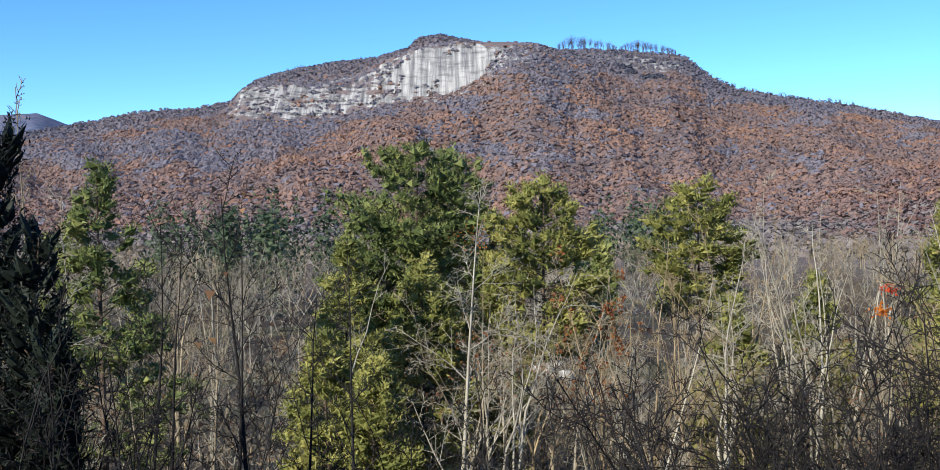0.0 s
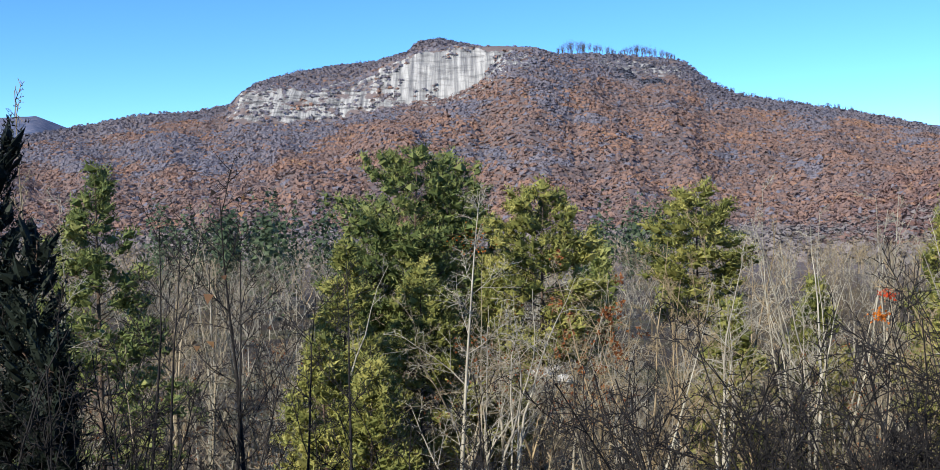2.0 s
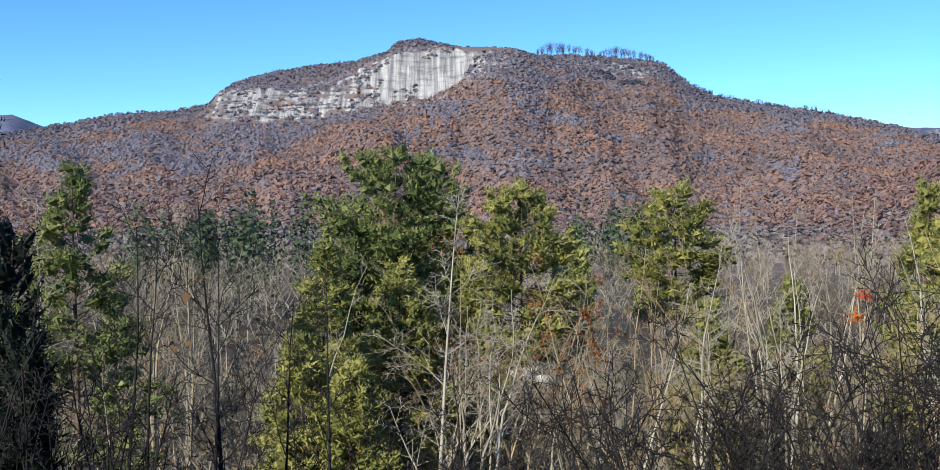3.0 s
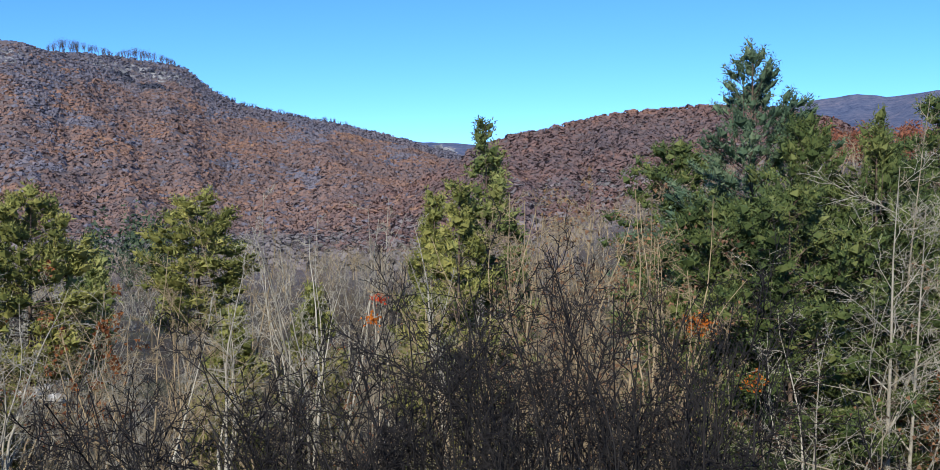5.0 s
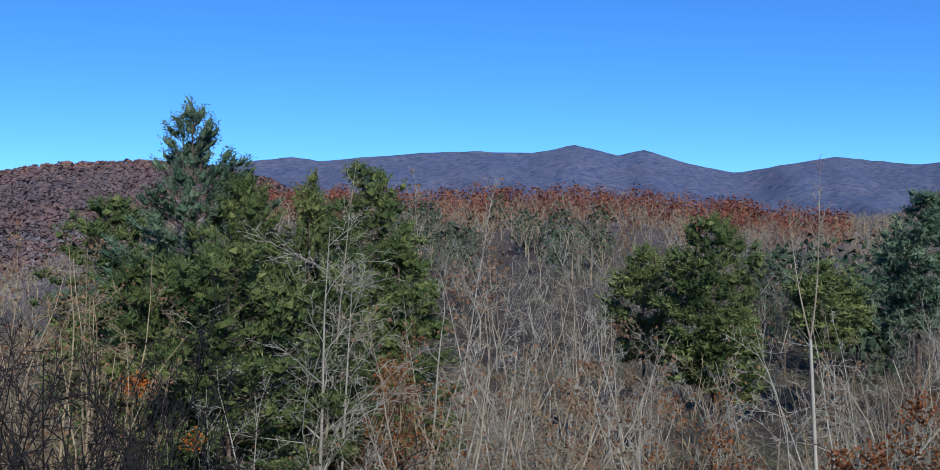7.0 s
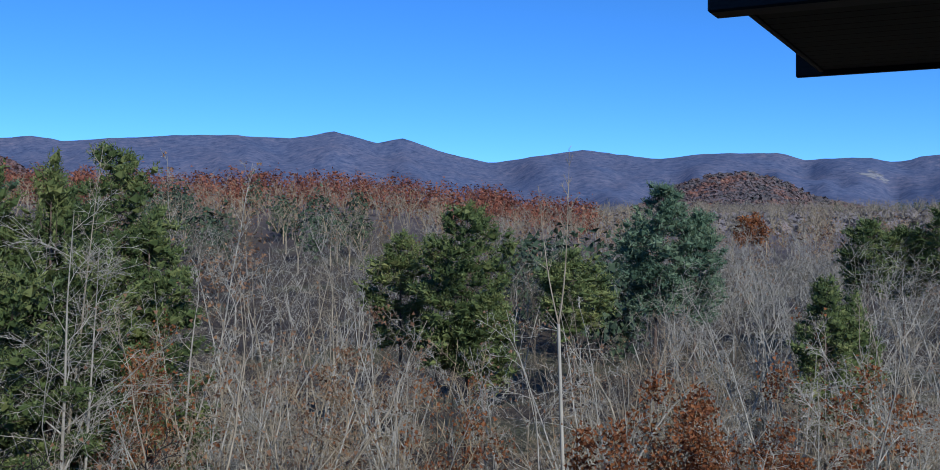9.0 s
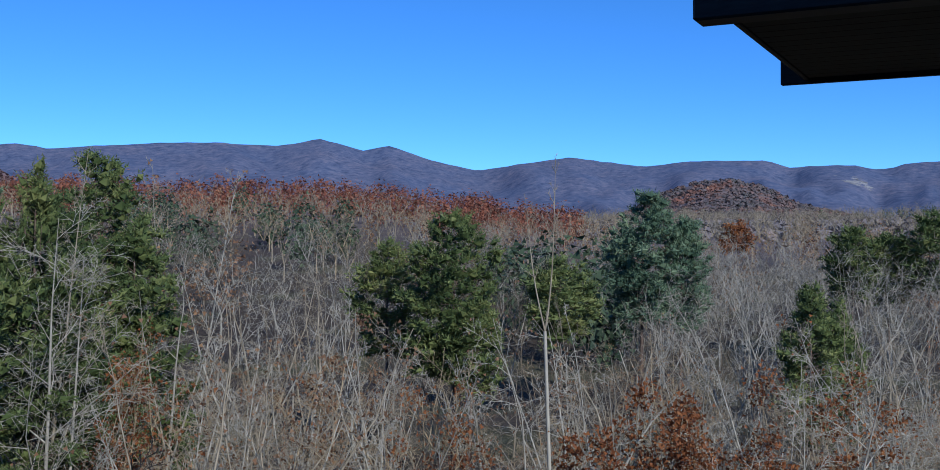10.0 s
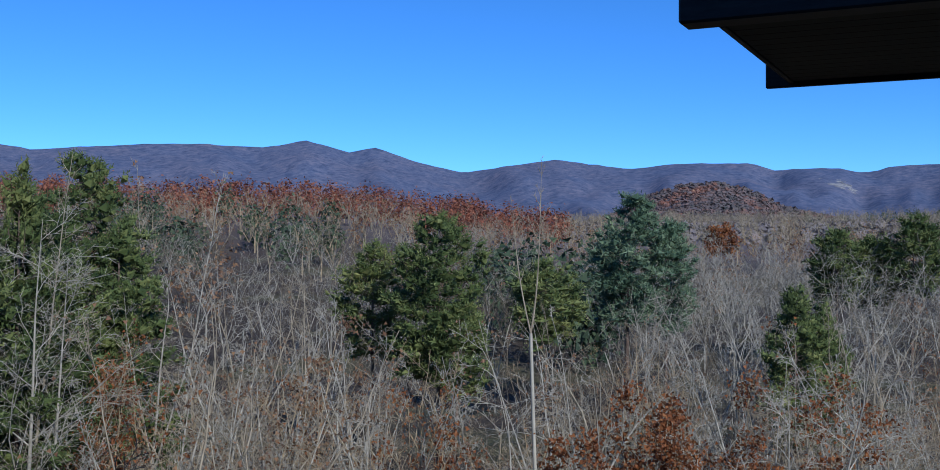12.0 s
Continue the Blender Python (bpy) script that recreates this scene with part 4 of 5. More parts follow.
pine(3.7, 0.7, 46, 2.75, "round", Y, "rounded yellow-green pine above bare trees", 106)
pine(1.6, -3.4, 45, 1.5, "tall", Y, "thin yellow-green pine among birches", 107)
pine(6.4, -2.7, 62, 1.0, "round", G, "small dark green pine", 108)
pine(11.9, 0.6, 55, 2.7, "flat", Y, "flat-topped pine with thin yellow-green boughs", 109, 34)
pine(13.6, -5.4, 42, 1.5, "tall", Y, "olive pine hidden in bare branches", 110, 30)
pine(17.6, -4.4, 47, 1.7, "tall", Y, "olive pine hidden in bare branches", 111, 30)
pine(23.7, 0.6, 46, 1.9, "tall", Y, "yellow-green pine hidden in bare branches", 112)
pine(26.9, 4.45, 42, 2.0, "tall", G, "cone-shaped green pine standing against the sky", 113)
pine(25.2, 1.2, 40, 1.9, "tall", Y, "olive pine beside a cone-shaped pine", 157)
pine(40.4, 7.9, 40, 4.6, "white", B, "tall white pine with open blue-green leaders", 114, 40, 0.34)
pine(36.6, 3.2, 45, 3.0, "round", D, "deep green pine with a rounded crown", 115)
pine(43.2, 4.3, 38, 3.6, "white", D, "green white pine with rising leaders", 116, 40, 0.36)
pine(38.4, 0.2, 34, 3.0, "full", D, "green pine with low boughs", 117)
pine(42.4, 0.6, 33, 3.6, "full", D, "green pine with dense low boughs", 118)
pine(46.4, 4.3, 38, 3.2, "white", D, "full green pine among larger pines", 119, 40, 0.36)
pine(49.4, 4.9, 46, 2.8, "round", D, "round-headed bright green pine", 120)
pine(51.2, 1.5, 43, 2.8, "tall", D, "green pine with boughs to the ground", 121)
pine(47.4, 1.8, 42, 3.6, "full", D, "dark green pine filling the middle of the stand", 122)
pine(67.4, 2.1, 60, 3.2, "round", D, "broad deep green pine over bare woods", 123)
pine(63.9, 0.6, 66, 2.0, "flat", G, "layered olive pine beside a larger pine", 124)
pine(68.2, -2.4, 58, 1.5, "flat", G, "dark-boughed pine below a taller pine", 125)
pine(73.0, -0.2, 80, 2.6, "flat", G, "olive green pine thinly needled", 126, 34)
pine(77.2, 3.3, 85, 3.0, "round", B, "blue-green white pine above the bare woods", 127, 44, 0.6)
pine(79.2, 1.9, 88, 2.4, "round", B, "blue-green white pine above the bare woods", 128, 44, 0.6)
pine(85.7, -1.5, 45, 1.2, "round", G, "young bright green pine among pale trunks", 129, 40, 0.34)
pine(87.0, -2.4, 47, 1.1, "round", D, "young green pine among pale trunks", 130, 40, 0.34)
pine(87.6, 1.4, 120, 2.6, "flat", D, "flat-crowned pine on the far side of the woods", 131, 36, 0.85)
pine(89.3, 0.95, 122, 2.5, "flat", D, "flat-crowned pine on the far side of the woods", 132, 36, 0.85)
pine(91.1, 2.1, 120, 3.0, "flat", D, "flat-crowned pine on the far side of the woods", 133, 36, 0.85)
# dark conifers by the house; their shade is put into the needle colour
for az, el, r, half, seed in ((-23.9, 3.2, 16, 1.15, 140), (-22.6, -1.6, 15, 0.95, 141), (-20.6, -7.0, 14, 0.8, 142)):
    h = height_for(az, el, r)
    stand("cedar_tree", pine_meshes("cedar", seed, h, needle_shaded, half, 34, 0.2), spot(az, r), seed * 40, (1, 1, 1), "dark conifer with drooping boughs, deep shade in its needle colour", "conifer", "dark conifers by the house")


def bare(az, el, r, half, kind, bark, label, seed, leaf=None, leaves=0, leaf_size=0.09, group="bare trees on the hillside", turn=0):
    h = height_for(az, el, r)
    return stand("bare_tree", bare_meshes(kind, seed, h, bark, leaf, leaves, leaf_size, half), spot(az, r), turn, (1, 1, 1), label, "tree", group)


P, GR, TN, DK = bark_pale, bark_grey, bark_tan, bark_shaded
shade = "bare trees by the house"
# dark saplings in front, their near-black bark carrying the shade by the house
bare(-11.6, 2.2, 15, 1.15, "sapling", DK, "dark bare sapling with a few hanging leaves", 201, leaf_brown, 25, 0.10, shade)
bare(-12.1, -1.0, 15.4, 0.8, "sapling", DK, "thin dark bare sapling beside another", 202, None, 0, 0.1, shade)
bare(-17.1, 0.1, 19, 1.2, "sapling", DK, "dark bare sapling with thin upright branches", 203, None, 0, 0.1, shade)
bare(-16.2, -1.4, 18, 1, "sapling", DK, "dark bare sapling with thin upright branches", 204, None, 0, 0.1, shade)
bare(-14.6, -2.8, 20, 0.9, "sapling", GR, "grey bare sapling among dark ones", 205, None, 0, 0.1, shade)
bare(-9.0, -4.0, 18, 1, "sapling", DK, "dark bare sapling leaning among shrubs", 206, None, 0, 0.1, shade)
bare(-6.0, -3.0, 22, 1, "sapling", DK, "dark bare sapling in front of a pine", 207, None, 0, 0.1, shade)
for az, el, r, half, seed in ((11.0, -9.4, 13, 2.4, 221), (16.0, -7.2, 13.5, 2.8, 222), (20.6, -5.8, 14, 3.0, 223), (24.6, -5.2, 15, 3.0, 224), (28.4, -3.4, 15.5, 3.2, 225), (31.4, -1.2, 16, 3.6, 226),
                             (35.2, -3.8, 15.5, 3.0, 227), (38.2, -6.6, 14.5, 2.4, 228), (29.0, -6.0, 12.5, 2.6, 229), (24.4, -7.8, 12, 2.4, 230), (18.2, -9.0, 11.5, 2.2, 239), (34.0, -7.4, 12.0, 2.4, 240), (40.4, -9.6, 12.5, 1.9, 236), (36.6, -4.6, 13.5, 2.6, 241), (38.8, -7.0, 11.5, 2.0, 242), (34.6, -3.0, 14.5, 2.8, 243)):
    bare(az, el, r, half, "thicket", DK, "dark many-stemmed leafless tree, house shade in its bark colour", seed, None, 0, 0.1, "dark bare trees by the house", seed * 50)
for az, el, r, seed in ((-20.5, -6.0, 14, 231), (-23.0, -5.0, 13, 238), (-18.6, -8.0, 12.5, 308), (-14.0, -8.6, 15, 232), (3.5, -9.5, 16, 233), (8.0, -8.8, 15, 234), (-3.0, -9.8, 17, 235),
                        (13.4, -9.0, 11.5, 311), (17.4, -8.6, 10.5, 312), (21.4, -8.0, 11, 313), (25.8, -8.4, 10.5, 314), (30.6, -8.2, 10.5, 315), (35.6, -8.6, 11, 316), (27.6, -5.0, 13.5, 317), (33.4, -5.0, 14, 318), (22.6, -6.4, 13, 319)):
    bare(az, el, r, 2.0, "thicket", DK, "low dark leafless shrub, shade in its bark colour", seed, None, 0, 0.1, "dark bare trees by the house", seed * 50)
# pale and tan trees in the sun
bare(-1.2, 0.6, 30, 2.2, "birch", P, "pale slender birch with upswept bare branches", 241)
bare(1.8, -4.2, 30, 2.2, "spreading", P, "small pale bare tree with crooked limbs", 242)
bare(-13.4, 0.0, 42, 2.2, "upright", P, "pale grey bare tree in a loose stand", 243)
bare(-15.3, -0.6, 40, 1.8, "upright", GR, "grey bare tree in a loose stand", 244)
bare(-20.8, 0.8, 30, 1.3, "slender", P, "thin pale bare tree beside a dark conifer", 245)
bare(-22.6, 5.8, 22, 1.1, "slender", GR, "tall thin bare tree reaching into the sky", 246)
bare(16.5, 0.9, 42, 2.9, "broad", P, "pale grey bare tree with a wide fan of limbs", 247)
bare(18.6, -0.4, 40, 2.2, "clump", P, "pale many-stemmed bare tree", 248)
bare(21.4, 0.4, 42, 1.9, "upright", P, "pale upright bare tree with white limbs", 249)
bare(14.0, -0.8, 44, 2.6, "broad", TN, "tan bare tree with fine twigs", 250)
bare(9.4, -2.4, 37, 2.7, "clump", TN, "tan many-stemmed bare tree with fine twigs", 251)
bare(7.0, -3.0, 36, 2, "broad", TN, "bare maple with sparse rust leaves", 252, leaf_rust, 500, 0.12)
bare(11.8, -3.6, 34, 2.2, "clump", TN, "tan many-stemmed bare tree with fine twigs", 253)
bare(21.1, -2.0, 30, 0.9, "slender", GR, "thin grey bare tree with scarlet leaf tufts", 254)
bare(33.0, 0.8, 22, 2.8, "broad", TN, "rounded bare tree dense with tan twigs and leaves", 291, leaf_brown, 900, 0.06)
bare(29.8, 0.7, 24, 2.8, "broad", TN, "rounded bare tree dense with tan twigs and leaves", 294, leaf_brown, 800, 0.06)
bare(35.6, 0.2, 24, 2.4, "broad", TN, "rounded bare tree dense with tan twigs and leaves", 296, leaf_brown, 800, 0.06)
bare(26.6, -0.4, 23, 2.3, "broad", TN, "bare tree with fine tan twigs", 292)
bare(36.6, -2.2, 23, 1.7, "broad", TN, "bare tree with fine tan twigs", 293)
bare(31.5, 1.5, 27, 3, "broad", TN, "rounded bare tree with a few pinkish brown leaves", 255, leaf_brown, 400, 0.10)
bare(28.6, 0.6, 29, 2.4, "broad", TN, "rounded bare tree with fine pale twigs", 256)
bare(34.6, 0.8, 29, 2.2, "clump", TN, "tan many-stemmed bare tree with brown leaves", 257, leaf_brown, 300, 0.10)
bare(47.2, 2.6, 32, 4.6, "birch", P, "white-barked birch with wide spreading limbs", 258)
bare(47.65, 0.0, 32.3, 2.8, "birch", P, "second white birch stem beside a larger one", 259)
bare(46.6, 5.0, 36, 1.5, "slender", GR, "tall thin bare tree in front of pines", 260)
bare(51.8, 4.9, 48, 1.7, "slender", P, "tall thin pale tree with short branches", 261, leaf_brown, 60, 0.12)
bare(54.2, 4.5, 50, 2, "slender", P, "tall thin pale tree with short branches", 262, leaf_brown, 60, 0.12)
bare(57.3, 0.4, 50, 3.3, "broad", GR, "dense grey-brown bare tree", 263, leaf_brown, 150, 0.12)
bare(60.0, -0.5, 54, 3, "broad", GR, "dense grey-brown bare tree", 264)
bare(60.8, -3.2, 38, 2, "broad", TN, "oak holding orange-brown leaves", 265, leaf_brown, 2200, 0.09)
bare(63.8, -3.0, 36, 2, "clump", P, "pale many-stemmed bare tree", 266)
bare(75.8, -2.6, 38, 2.4, "clump", GR, "grey many-stemmed bare tree with fine twigs", 267)
bare(81.3, -0.8, 50, 3.6, "spreading", P, "pale bare tree with crooked whitish limbs", 268)
bare(84.0, -1.6, 48, 3, "spreading", P, "pale bare tree with crooked whitish limbs", 269)
bare(87.8, -3.0, 34, 1.5, "upright", P, "pale bare tree in front of a young pine", 270)
bare(81.1, -6.4, 26, 1.9, "broad", TN, "small tree full of rust-orange leaves", 271, leaf_rust, 6000, 0.07)
bare(78.4, -7.4, 25, 2.0, "broad", TN, "low tree full of rust-orange leaves", 272, leaf_rust, 5000, 0.08)
bare(87.3, -6.2, 28, 1.1, "upright", TN, "small tree with rust leaves", 273, leaf_rust, 1500, 0.075)
bare(66.8, -7.0, 30, 1.6, "broad", TN, "low tree holding rust leaves", 274, leaf_rust, 1800, 0.08)
bare(50.4, -4.2, 34, 2.2, "broad", TN, "oak holding russet leaves above a birch", 275, leaf_rust, 1800, 0.08)
bare(54.0, -6.0, 33, 1.8, "broad", TN, "low oak holding brown leaves", 276, leaf_rust, 700, 0.10)
for az, el, r, half, kind, seed in ((56.0, -4.4, 31, 2.2, "birch", 281), (58.6, -5.6, 27, 2.0, "spreading", 282), (64.6, -5.6, 28, 2.0, "clump", 283), (69.6, -5.2, 31, 2.2, "spreading", 284),
                                    (76.6, -5.8, 27, 2.0, "clump", 285), (83.6, -4.2, 31, 2.4, "spreading", 286), (85.4, -6.4, 26, 1.8, "birch", 287), (89.6, -4.6, 31, 2.4, "spreading", 288),
                                    (13.0, -2.6, 33, 2.6, "spreading", 289), (17.6, -1.6, 36, 2.6, "spreading", 290), (9.0, -4.8, 30, 2.2, "clump", 291), (-8.6, -3.0, 34, 2.2, "spreading", 292),
                                    (24.6, -0.6, 36, 2.4, "spreading", 293), (43.6, -5.4, 28, 2.2, "spreading", 294), (52.4, -3.6, 31, 2.6, "spreading", 295)):
    bare(az, el, r, half, kind, P, "pale bare tree with whitish limbs and fine twigs", seed)
bare(90.6, -2.0, 44, 2, "upright", GR, "grey bare tree in open woods", 277)


def tuft_tree(az, el, r, leaf, label, spread, count):
    """A thin sapling whose last bright leaves hang in one bunch."""
    h = height_for(az, el, r) + 0.2
    w = Wood(int(az * 10))
    w.grow((0, 0, -0.3), (0, 0, 1), h + 0.3, 0.03, 0, 1, habit(segs=(8, 3), kids=(9, 0), start=(0.5, 0), reach=(0.16, 0.4)))
    c = w.rng.normal(0, spread, (count, 3)) * (1.2, 1.2, 0.8) + (0, 0, h - 0.3)
    meshes = [*w.stems(GR), ("crown", w.limbs("crown", GR)), ("foliage", mesh_from("foliage", *flakes(w.rng, c, 0.065, None, 1.1), leaf))]
    return stand("sapling", meshes, spot(az, r), 0, (1, 1, 1), label, "sapling", "saplings with bright leaves")


tuft_tree(21.1, -4.6, 26, leaf_red, "thin sapling with a bunch of scarlet leaves", 0.08, 70)
tuft_tree(20.8, -5.7, 25.5, leaf_orange, "thin sapling with a bunch of orange-red leaves", 0.10, 80)
tuft_tree(37.8, -6.0, 25, leaf_orange, "thin sapling with a bunch of bright orange leaves", 0.17, 190)
tuft_tree(40.5, -8.8, 25, leaf_orange, "thin sapling with a few orange leaves", 0.14, 90)
tuft_tree(0.2, -2.0, 34, leaf_orange, "thin sapling with orange leaves beside a birch", 0.28, 80)


def forked_tree(az, r):
    """A straight pale trunk that forks into two long rising stems."""
    w = Wood(77)
    g = float(land(az, r))
    fork = r * math.tan(radians(-3.9)) - g
    top = r * math.tan(radians(5.5)) - g
    rr = np.linspace(0.056, 0.046, 9)
    zs = np.linspace(-0.3, fork, 9)
    lean = 0.035
    side = np.array((math.cos(radians(az)), -math.sin(radians(az)), 0))     # to the right as seen from the lookout
    w.stem.append(([side * lean * (fork - z) + (0, 0, z) for z in zs], list(rr)))
    o = habit(segs=(9, 4, 2), kids=(12, 4, 0), start=(0.35, 0.2, 0), reach=(0.20, 0.5, 0.4), angle=(30, 35, 40), up=(0.02, 0.08, 0.05), wig=(0.03, 0.1, 0.15))
    upper = Wood(78)
    upper.grow((0, 0, fork), unit(side * 0.22 + np.array((0, 0, 1.0))), (top - fork) * 0.99, 0.027, 0, 2, dict(o, up=(0.30, 0.08, 0.05), wig=(0.012, 0.1, 0.15)))
    upper.grow((0, 0, fork), unit(side * -0.28 + np.array((0, 0, 1.0))), (top - fork) * 0.78, 0.024, 0, 2, dict(o, up=(0.10, 0.08, 0.05), wig=(0.015, 0.1, 0.15)))
    return stand("forked_tree", [*w.stems(P), *[("limb", k) for n, k in upper.stems(GR)], ("crown", upper.limbs("crown", GR))], spot(az, r), 0, (1, 1, 1),
                 "tall pale bare tree forking into two slim stems", "tree", "bare trees on the hillside")


forked_tree(72.2, 28)
# a red oak farther off
rr = np.random.default_rng(9)
tall = height_for(82, 2.0, 190)
hubs = np.array(((0, 0, 0.25), (0.5, 0.1, -0.1), (-0.55, 0, -0.2), (0.1, -0.5, 0), (0, 0.5, -0.15), (-0.3, 0.2, 0.45), (0.3, -0.2, 0.55), (0.75, -0.2, -0.45), (-0.7, 0.3, -0.5)))
pick = rr.integers(0, len(hubs), 1300)
ball = hubs[pick] + unit(rr.normal(size=(1300, 3))) * rr.uniform(0.15, 1, (1300, 1)) * rr.uniform(0.3, 0.45, len(hubs))[pick][:, None]
oak = stand("oak_tree", [("trunk", mesh_from("trunk", *tube([(0, 0, -0.3), (0.1, 0, 5.0), (0, 0.1, 9.0)], [0.3, 0.22, 0.1], 7), bark_grey, True)),
                         ("foliage", mesh_from("foliage", *flakes(rr, ball * (3.9, 3.9, 3.6) + (0, 0, tall - 3.4), 0.45, None, 1.0), leaf_rust))],
            spot(82.0, 190), 0, (1, 1, 1), "round oak full of deep red leaves", "tree", "leafy trees in the woods")

# pale trees on the slope beyond the birches
for az, el, r, half, kind, bark, seed in ((52.8, -0.6, 41, 2.0, "upright", P, 401), (54.6, -2.2, 37, 2.3, "spreading", GR, 402), (56.6, -1.0, 43, 2.2, "spreading", P, 403), (59.0, -2.4, 37, 2.2, "spreading", P, 404),
                                          (60.8, -1.2, 44, 2.0, "upright", GR, 405), (63.0, -2.8, 36, 2.0, "spreading", P, 406), (74.8, -2.6, 36, 2.0, "spreading", P, 407), (84.2, -1.2, 46, 2.2, "spreading", P, 408), (88.4, -1.8, 42, 2.0, "spreading", GR, 409)):
    bare(az, el, r, half, kind, bark, "pale bare tree with open forking limbs" if bark is P else "grey bare tree with open forking limbs", seed)

# bare trees that fill the hillside between
fill = random.Random(12)
KINDS = (("airy", 301, P), ("airy", 302, GR), ("airy", 303, TN), ("airy", 304, GR), ("copse", 305, TN), ("copse", 306, P), ("copse", 307, GR), ("airy", 308, TN), ("airy", 309, GR), ("copse", 310, P))
CLEAR = ((-6.5, 40, 3), (47.3, 34, 4.5), (72.2, 30, 2.0), (81, 30, 3.5), (31, 27, 8), (-1.2, 32, 2), (61, 40, 2), (68, 60, 2.5), (40, 40, 2))      # bearings kept open in front of large trees
WORDS = {P.name: "pale grey", GR.name: "grey-brown", TN.name: "tan"}
for i in range(190):
    az = -27 + 125 * (i + fill.random()) / 190
    r = fill.choice((24, 30, 38, 46, 56, 66)) * fill.uniform(0.9, 1.12)
    if r < 30 and az < 40:
        r += 16
    kind, seed, bark = fill.choice(KINDS)
    if any(abs(az - a) < w and r < q for a, q, w in CLEAR):
        continue
    tall = 9.0
    limit = height_for(az, -2.6 if az < 56 else -2.0, r)
    k = min(fill.uniform(0.65, 1.05), limit / tall)
    some = fill.random() < (0.15 if az < 42 else 0.52)
    stand("bare_tree", bare_meshes(kind, seed, tall, bark, (leaf_rust if seed % 2 else leaf_brown) if some else None, 420 if some else 0, 0.085), spot(az, r), fill.uniform(0, 360), (k, k, k),
          WORDS[bark.name] + (" bare tree keeping some brown leaves" if some else " leafless tree on the wooded hillside"), "tree", "bare trees on the hillside")

for i in range(30):                                   # closer trees on the open side
    az = 55.5 + 37 * (i + fill.random()) / 30
    r = fill.uniform(29, 45)
    kind, seed, bark = KINDS[i % len(KINDS)]
    if any(abs(az - a) < w and r < q for a, q, w in CLEAR):
        continue
    k = min(fill.uniform(0.75, 1.0), height_for(az, -3.4, r) / 9.0)
    stand("bare_tree", bare_meshes(kind, seed, 9.0, bark), spot(az, r), fill.uniform(0, 360), (k, k, k), WORDS[bark.name] + " leafless tree on the wooded hillside", "tree", "bare trees on the hillside")


# ---- pale stones in the clearing below ----
def boulder(az, r, size, seed):
    g = np.random.default_rng(seed)
    bm = bmesh.new()
    bmesh.ops.create_icosphere(bm, subdivisions=2, radius=1.0)
    for v in bm.verts:
        v.co = Vector(v.co) * (1 + 0.25 * noise.noise(Vector(v.co) * 1.3 + Vector((seed, 0, 0))))
        v.co = Vector((v.co.x * size, v.co.y * size * g.uniform(0.7, 0.8), v.co.z * size * 0.55))
    me = bpy.data.meshes.new("boulder")
    bm.to_mesh(me)
    bm.free()
    me.materials.append(pale_stone)
    ob = new("boulder", me)
    ob.matrix_world = Matrix.Translation(spot(az, r) + Vector((0, 0, size * 0.2))) @ pose(0, 0, 0, 0, 0, seed * 70)
    return tagged(ob, "pale weathered boulder lying in the leaf litter", "boulder", "boulders in the clearing")


for k, (az, r, size) in enumerate(((2.6, 108, 1.3), (3.1, 118, 0.9), (3.5, 104, 1.6), (4.0, 125, 1.2), (4.4, 112, 0.8), (1.2, 116, 0.9), (0.6, 104, 0.7), (4.9, 102, 1.1), (25.5, 104, 1.5), (25.9, 98, 0.9), (-5.2, 96, 0.9))):
    boulder(az, r, size, k + 3)


# ---- bare woods on the valley floor ----
rng = np.random.default_rng(77)
n = 420
az, r = scatter(rng, n, 68, 98, 440, 950)
grove("valley_trees", "bare grey and brown trees standing across the valley", *twiggy(rng, az, r, rng.uniform(9, 14, n), 0.05 + r * 0.00045), bark_grey)

# ---- trees along the mountain's rim ----
rng = np.random.default_rng(61)
az = np.concatenate([rng.uniform(4.3, 10.8, 150), rng.uniform(-9.5, 4, 70), rng.uniform(12.5, 21, 130)])
r = np.concatenate([rng.uniform(2990, 3003, 150), rng.uniform(2975, 2999, 70), rng.uniform(2970, 2999, 130)])
h = np.concatenate([rng.uniform(30, 42, 150), rng.uniform(10, 18, 70), rng.uniform(9, 17, 130)])
h = h * (0.75 + 0.35 * lattice(az / 0.8, az * 0, 91)) * np.where((az > 4) & (az < 11), ease(4.0, 5.2, az) * (1 - 0.6 * ease(9.6, 11, az)), 1)
grove("rim_woods", "thin bare trees standing along the mountain rim", *twiggy(rng, az, r, h, np.full(350, 0.6), False, 0.4), bark_under)


# ---- the house at the lookout ----
def box(bm, lo, hi):
    v = bmesh.ops.create_cube(bm, size=1.0)["verts"]
    for k in v:
        k.co = Vector([lo[i] + (hi[i] - lo[i]) * (k.co[i] + 0.5) for i in range(3)])
    return v


def boxes(name, parent, mat, spans, bevel=0.008, label=""):
    bm = bmesh.new()
    for lo, hi in spans:
        box(bm, lo, hi)
    bmesh.ops.bevel(bm, geom=bm.edges[:], offset=bevel, segments=1, affect="EDGES")
    me = bpy.data.meshes.new(name)
    bm.to_mesh(me)
    bm.free()
    me.materials.append(mat)
    return part(name, me, parent, label)


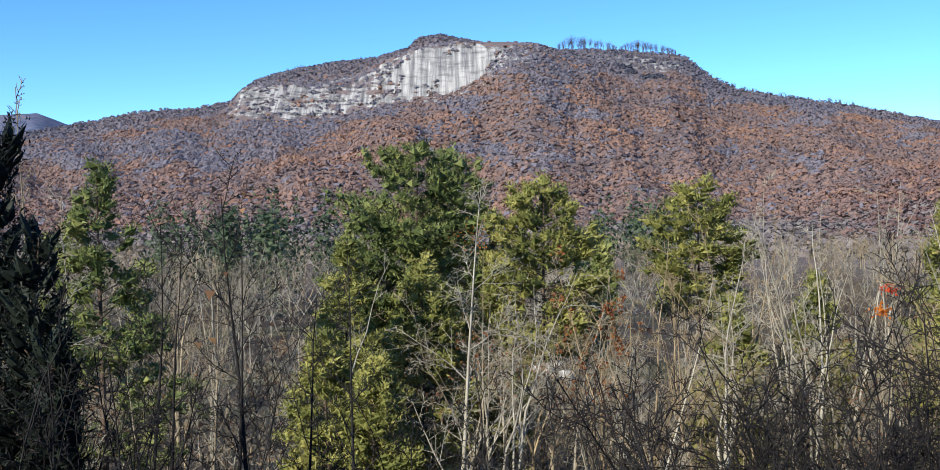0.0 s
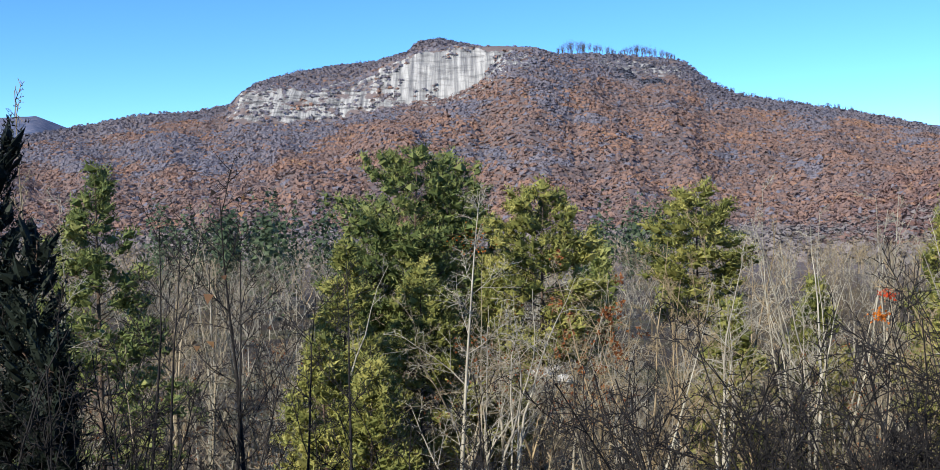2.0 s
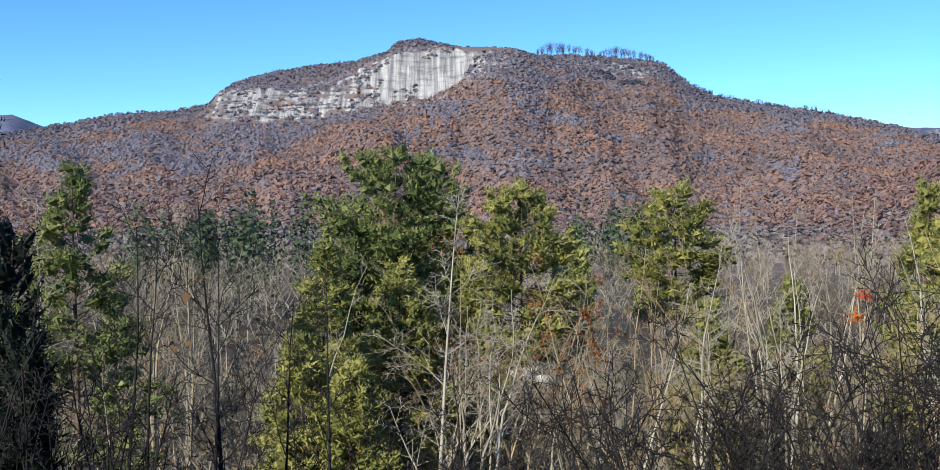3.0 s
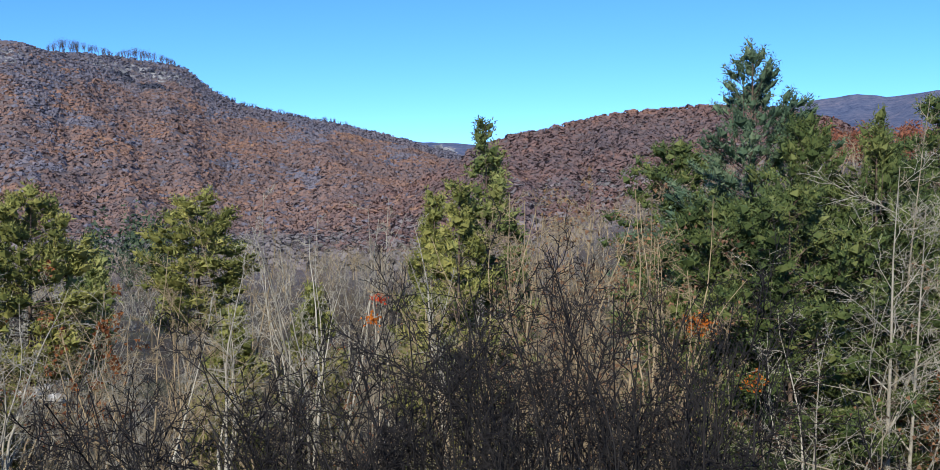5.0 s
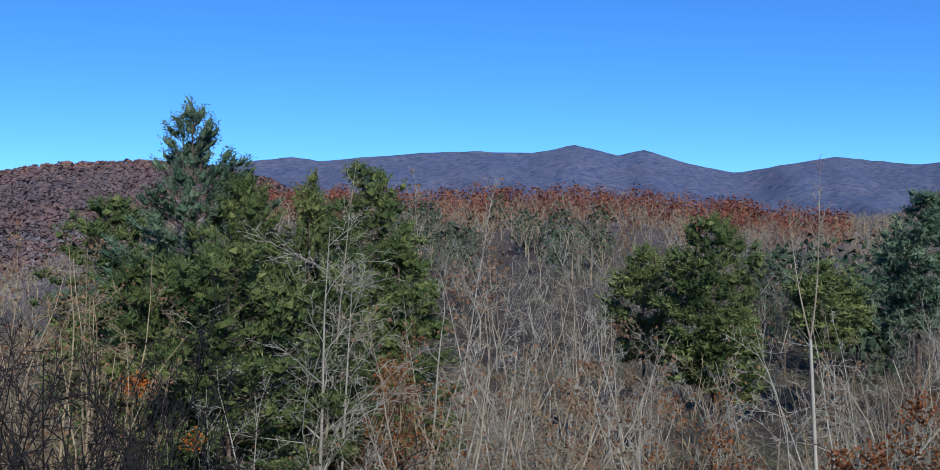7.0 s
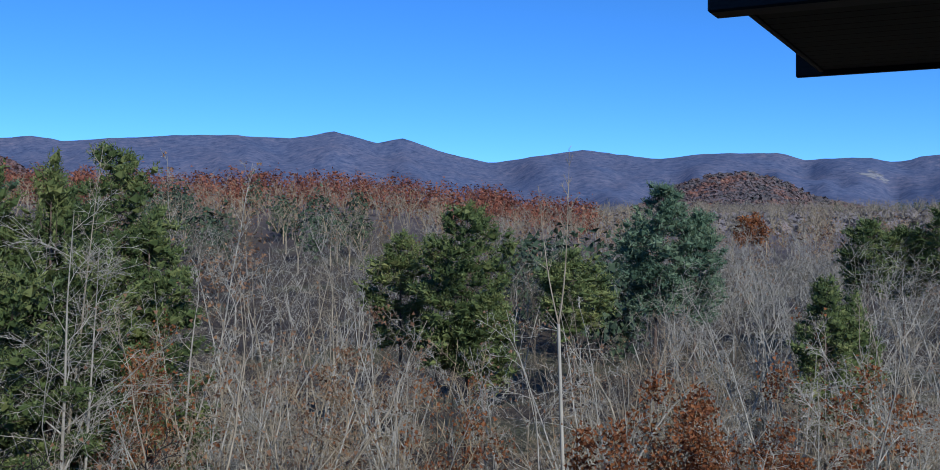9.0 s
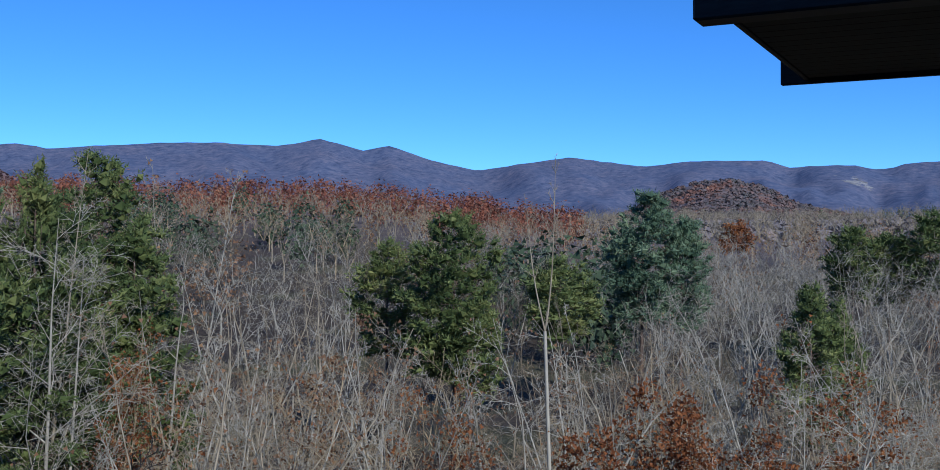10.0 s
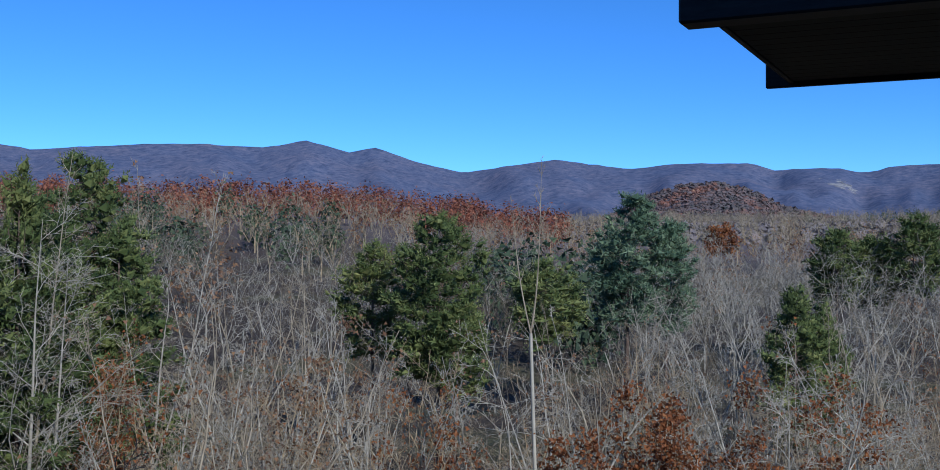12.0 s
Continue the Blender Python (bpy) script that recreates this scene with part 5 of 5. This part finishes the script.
def make_house():
    # out of view; height and length chosen for the shadow it throws
    house = tagged(new("house"), "unseen timber cabin, sized to shade the near trees", "house")
    house.location = (0, 0, EYE - 6.8)
    boxes("wall", house, siding, [((-24, -15.5, -0.5), (3, -2.2, 11.0))])
    bm = bmesh.new()
    for s in (-1, 1):
        a = [(-25, -8.8, 17.0), (4, -8.8, 17.0), (4, -8.8 + s * 7.4, 10.6), (-25, -8.8 + s * 7.4, 10.6)]
        lo = [bm.verts.new(p) for p in a]
        up = [bm.verts.new((p[0], p[1], p[2] + 0.25)) for p in a]
        bm.faces.new(lo), bm.faces.new(up)
        for i in range(4):
            bm.faces.new((lo[i], lo[(i + 1) % 4], up[(i + 1) % 4], up[i]))
    bmesh.ops.recalc_face_normals(bm, faces=bm.faces[:])
    me = bpy.data.meshes.new("roof")
    bm.to_mesh(me)
    bm.free()
    me.materials.append(shingle)
    part("roof", me, house)
    return house


def make_deck():
    deck = tagged(new("deck"), "weathered timber deck standing on posts", "deck")
    deck.location = (0, 0, EYE - 1.6)
    for i in range(22):
        boxes("board", deck, deck_wood, [((-4, -2.15 + i * 0.145, -0.04), (4.5, -2.15 + i * 0.145 + 0.138, 0))], 0.004)
    for x in (-3.8, 0.3, 4.3):
        boxes("post", deck, dark_stain, [((x - 0.08, 0.75, -5.8), (x + 0.08, 0.91, -0.04))])


make_house()
make_deck()


def make_porch_roof():
    """The end of a flat porch roof: inner beam, soffit boards, outer fascia."""
    roof = tagged(new("porch_roof"), "near-black porch roof with a boarded soffit and heavy beam", "roof")
    h = 1.22                                          # the beam's underside over the eye
    d1 = h / math.tan(radians(11.92))
    near = Vector((d1 * math.sin(radians(80.04)), d1 * math.cos(radians(80.04)), 0))
    d2 = h / math.tan(radians(8.66))
    out = Vector((d2 * math.sin(radians(84.27)), d2 * math.cos(radians(84.27)), 0))
    turn = math.atan2(-(out - near).x, (out - near).y)      # local y runs out from the beam to the fascia, local -x ... the roof goes on
    width = (out - near).length
    roof.matrix_world = Matrix.Translation(near + Vector((0, 0, EYE + h))) @ Matrix.Rotation(turn, 4, "Z")
    boxes("beam", roof, dark_stain, [((0.0, -0.09, 0.0), (7.5, 0.09, 0.34))], 0.012)
    pieces = []
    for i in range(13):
        pieces.append(boxes("soffit_board", roof, soffit_shade, [((0.20, 0.10 + i * (width - 0.2) / 13, 0.10), (7.5, 0.095 + (i + 1) * (width - 0.2) / 13, 0.13))], 0.003))
    pieces.append(boxes("end_board", roof, dark_stain, [((0.165, 0.095, 0.09), (0.197, width - 0.06, 0.25))], 0.006))
    for ob in pieces:                                 # the soffit rises a little towards the fascia
        for v in ob.data.vertices:
            v.co.z += 0.02 * v.co.y / width - 0.09
    boxes("fascia", roof, dark_stain, [((0.0, width - 0.05, 0.0), (7.5, width, 0.40))], 0.006)
    boxes("roof_deck", roof, shingle, [((-0.03, -0.2, 0.41), (7.5, width + 0.06, 0.46))], 0.006)
    for y in (0.0,):
        boxes("post", roof, dark_stain, [((5.2, -0.07, -h - 1.6), (5.34, 0.07, 0.0))])


make_porch_roof()
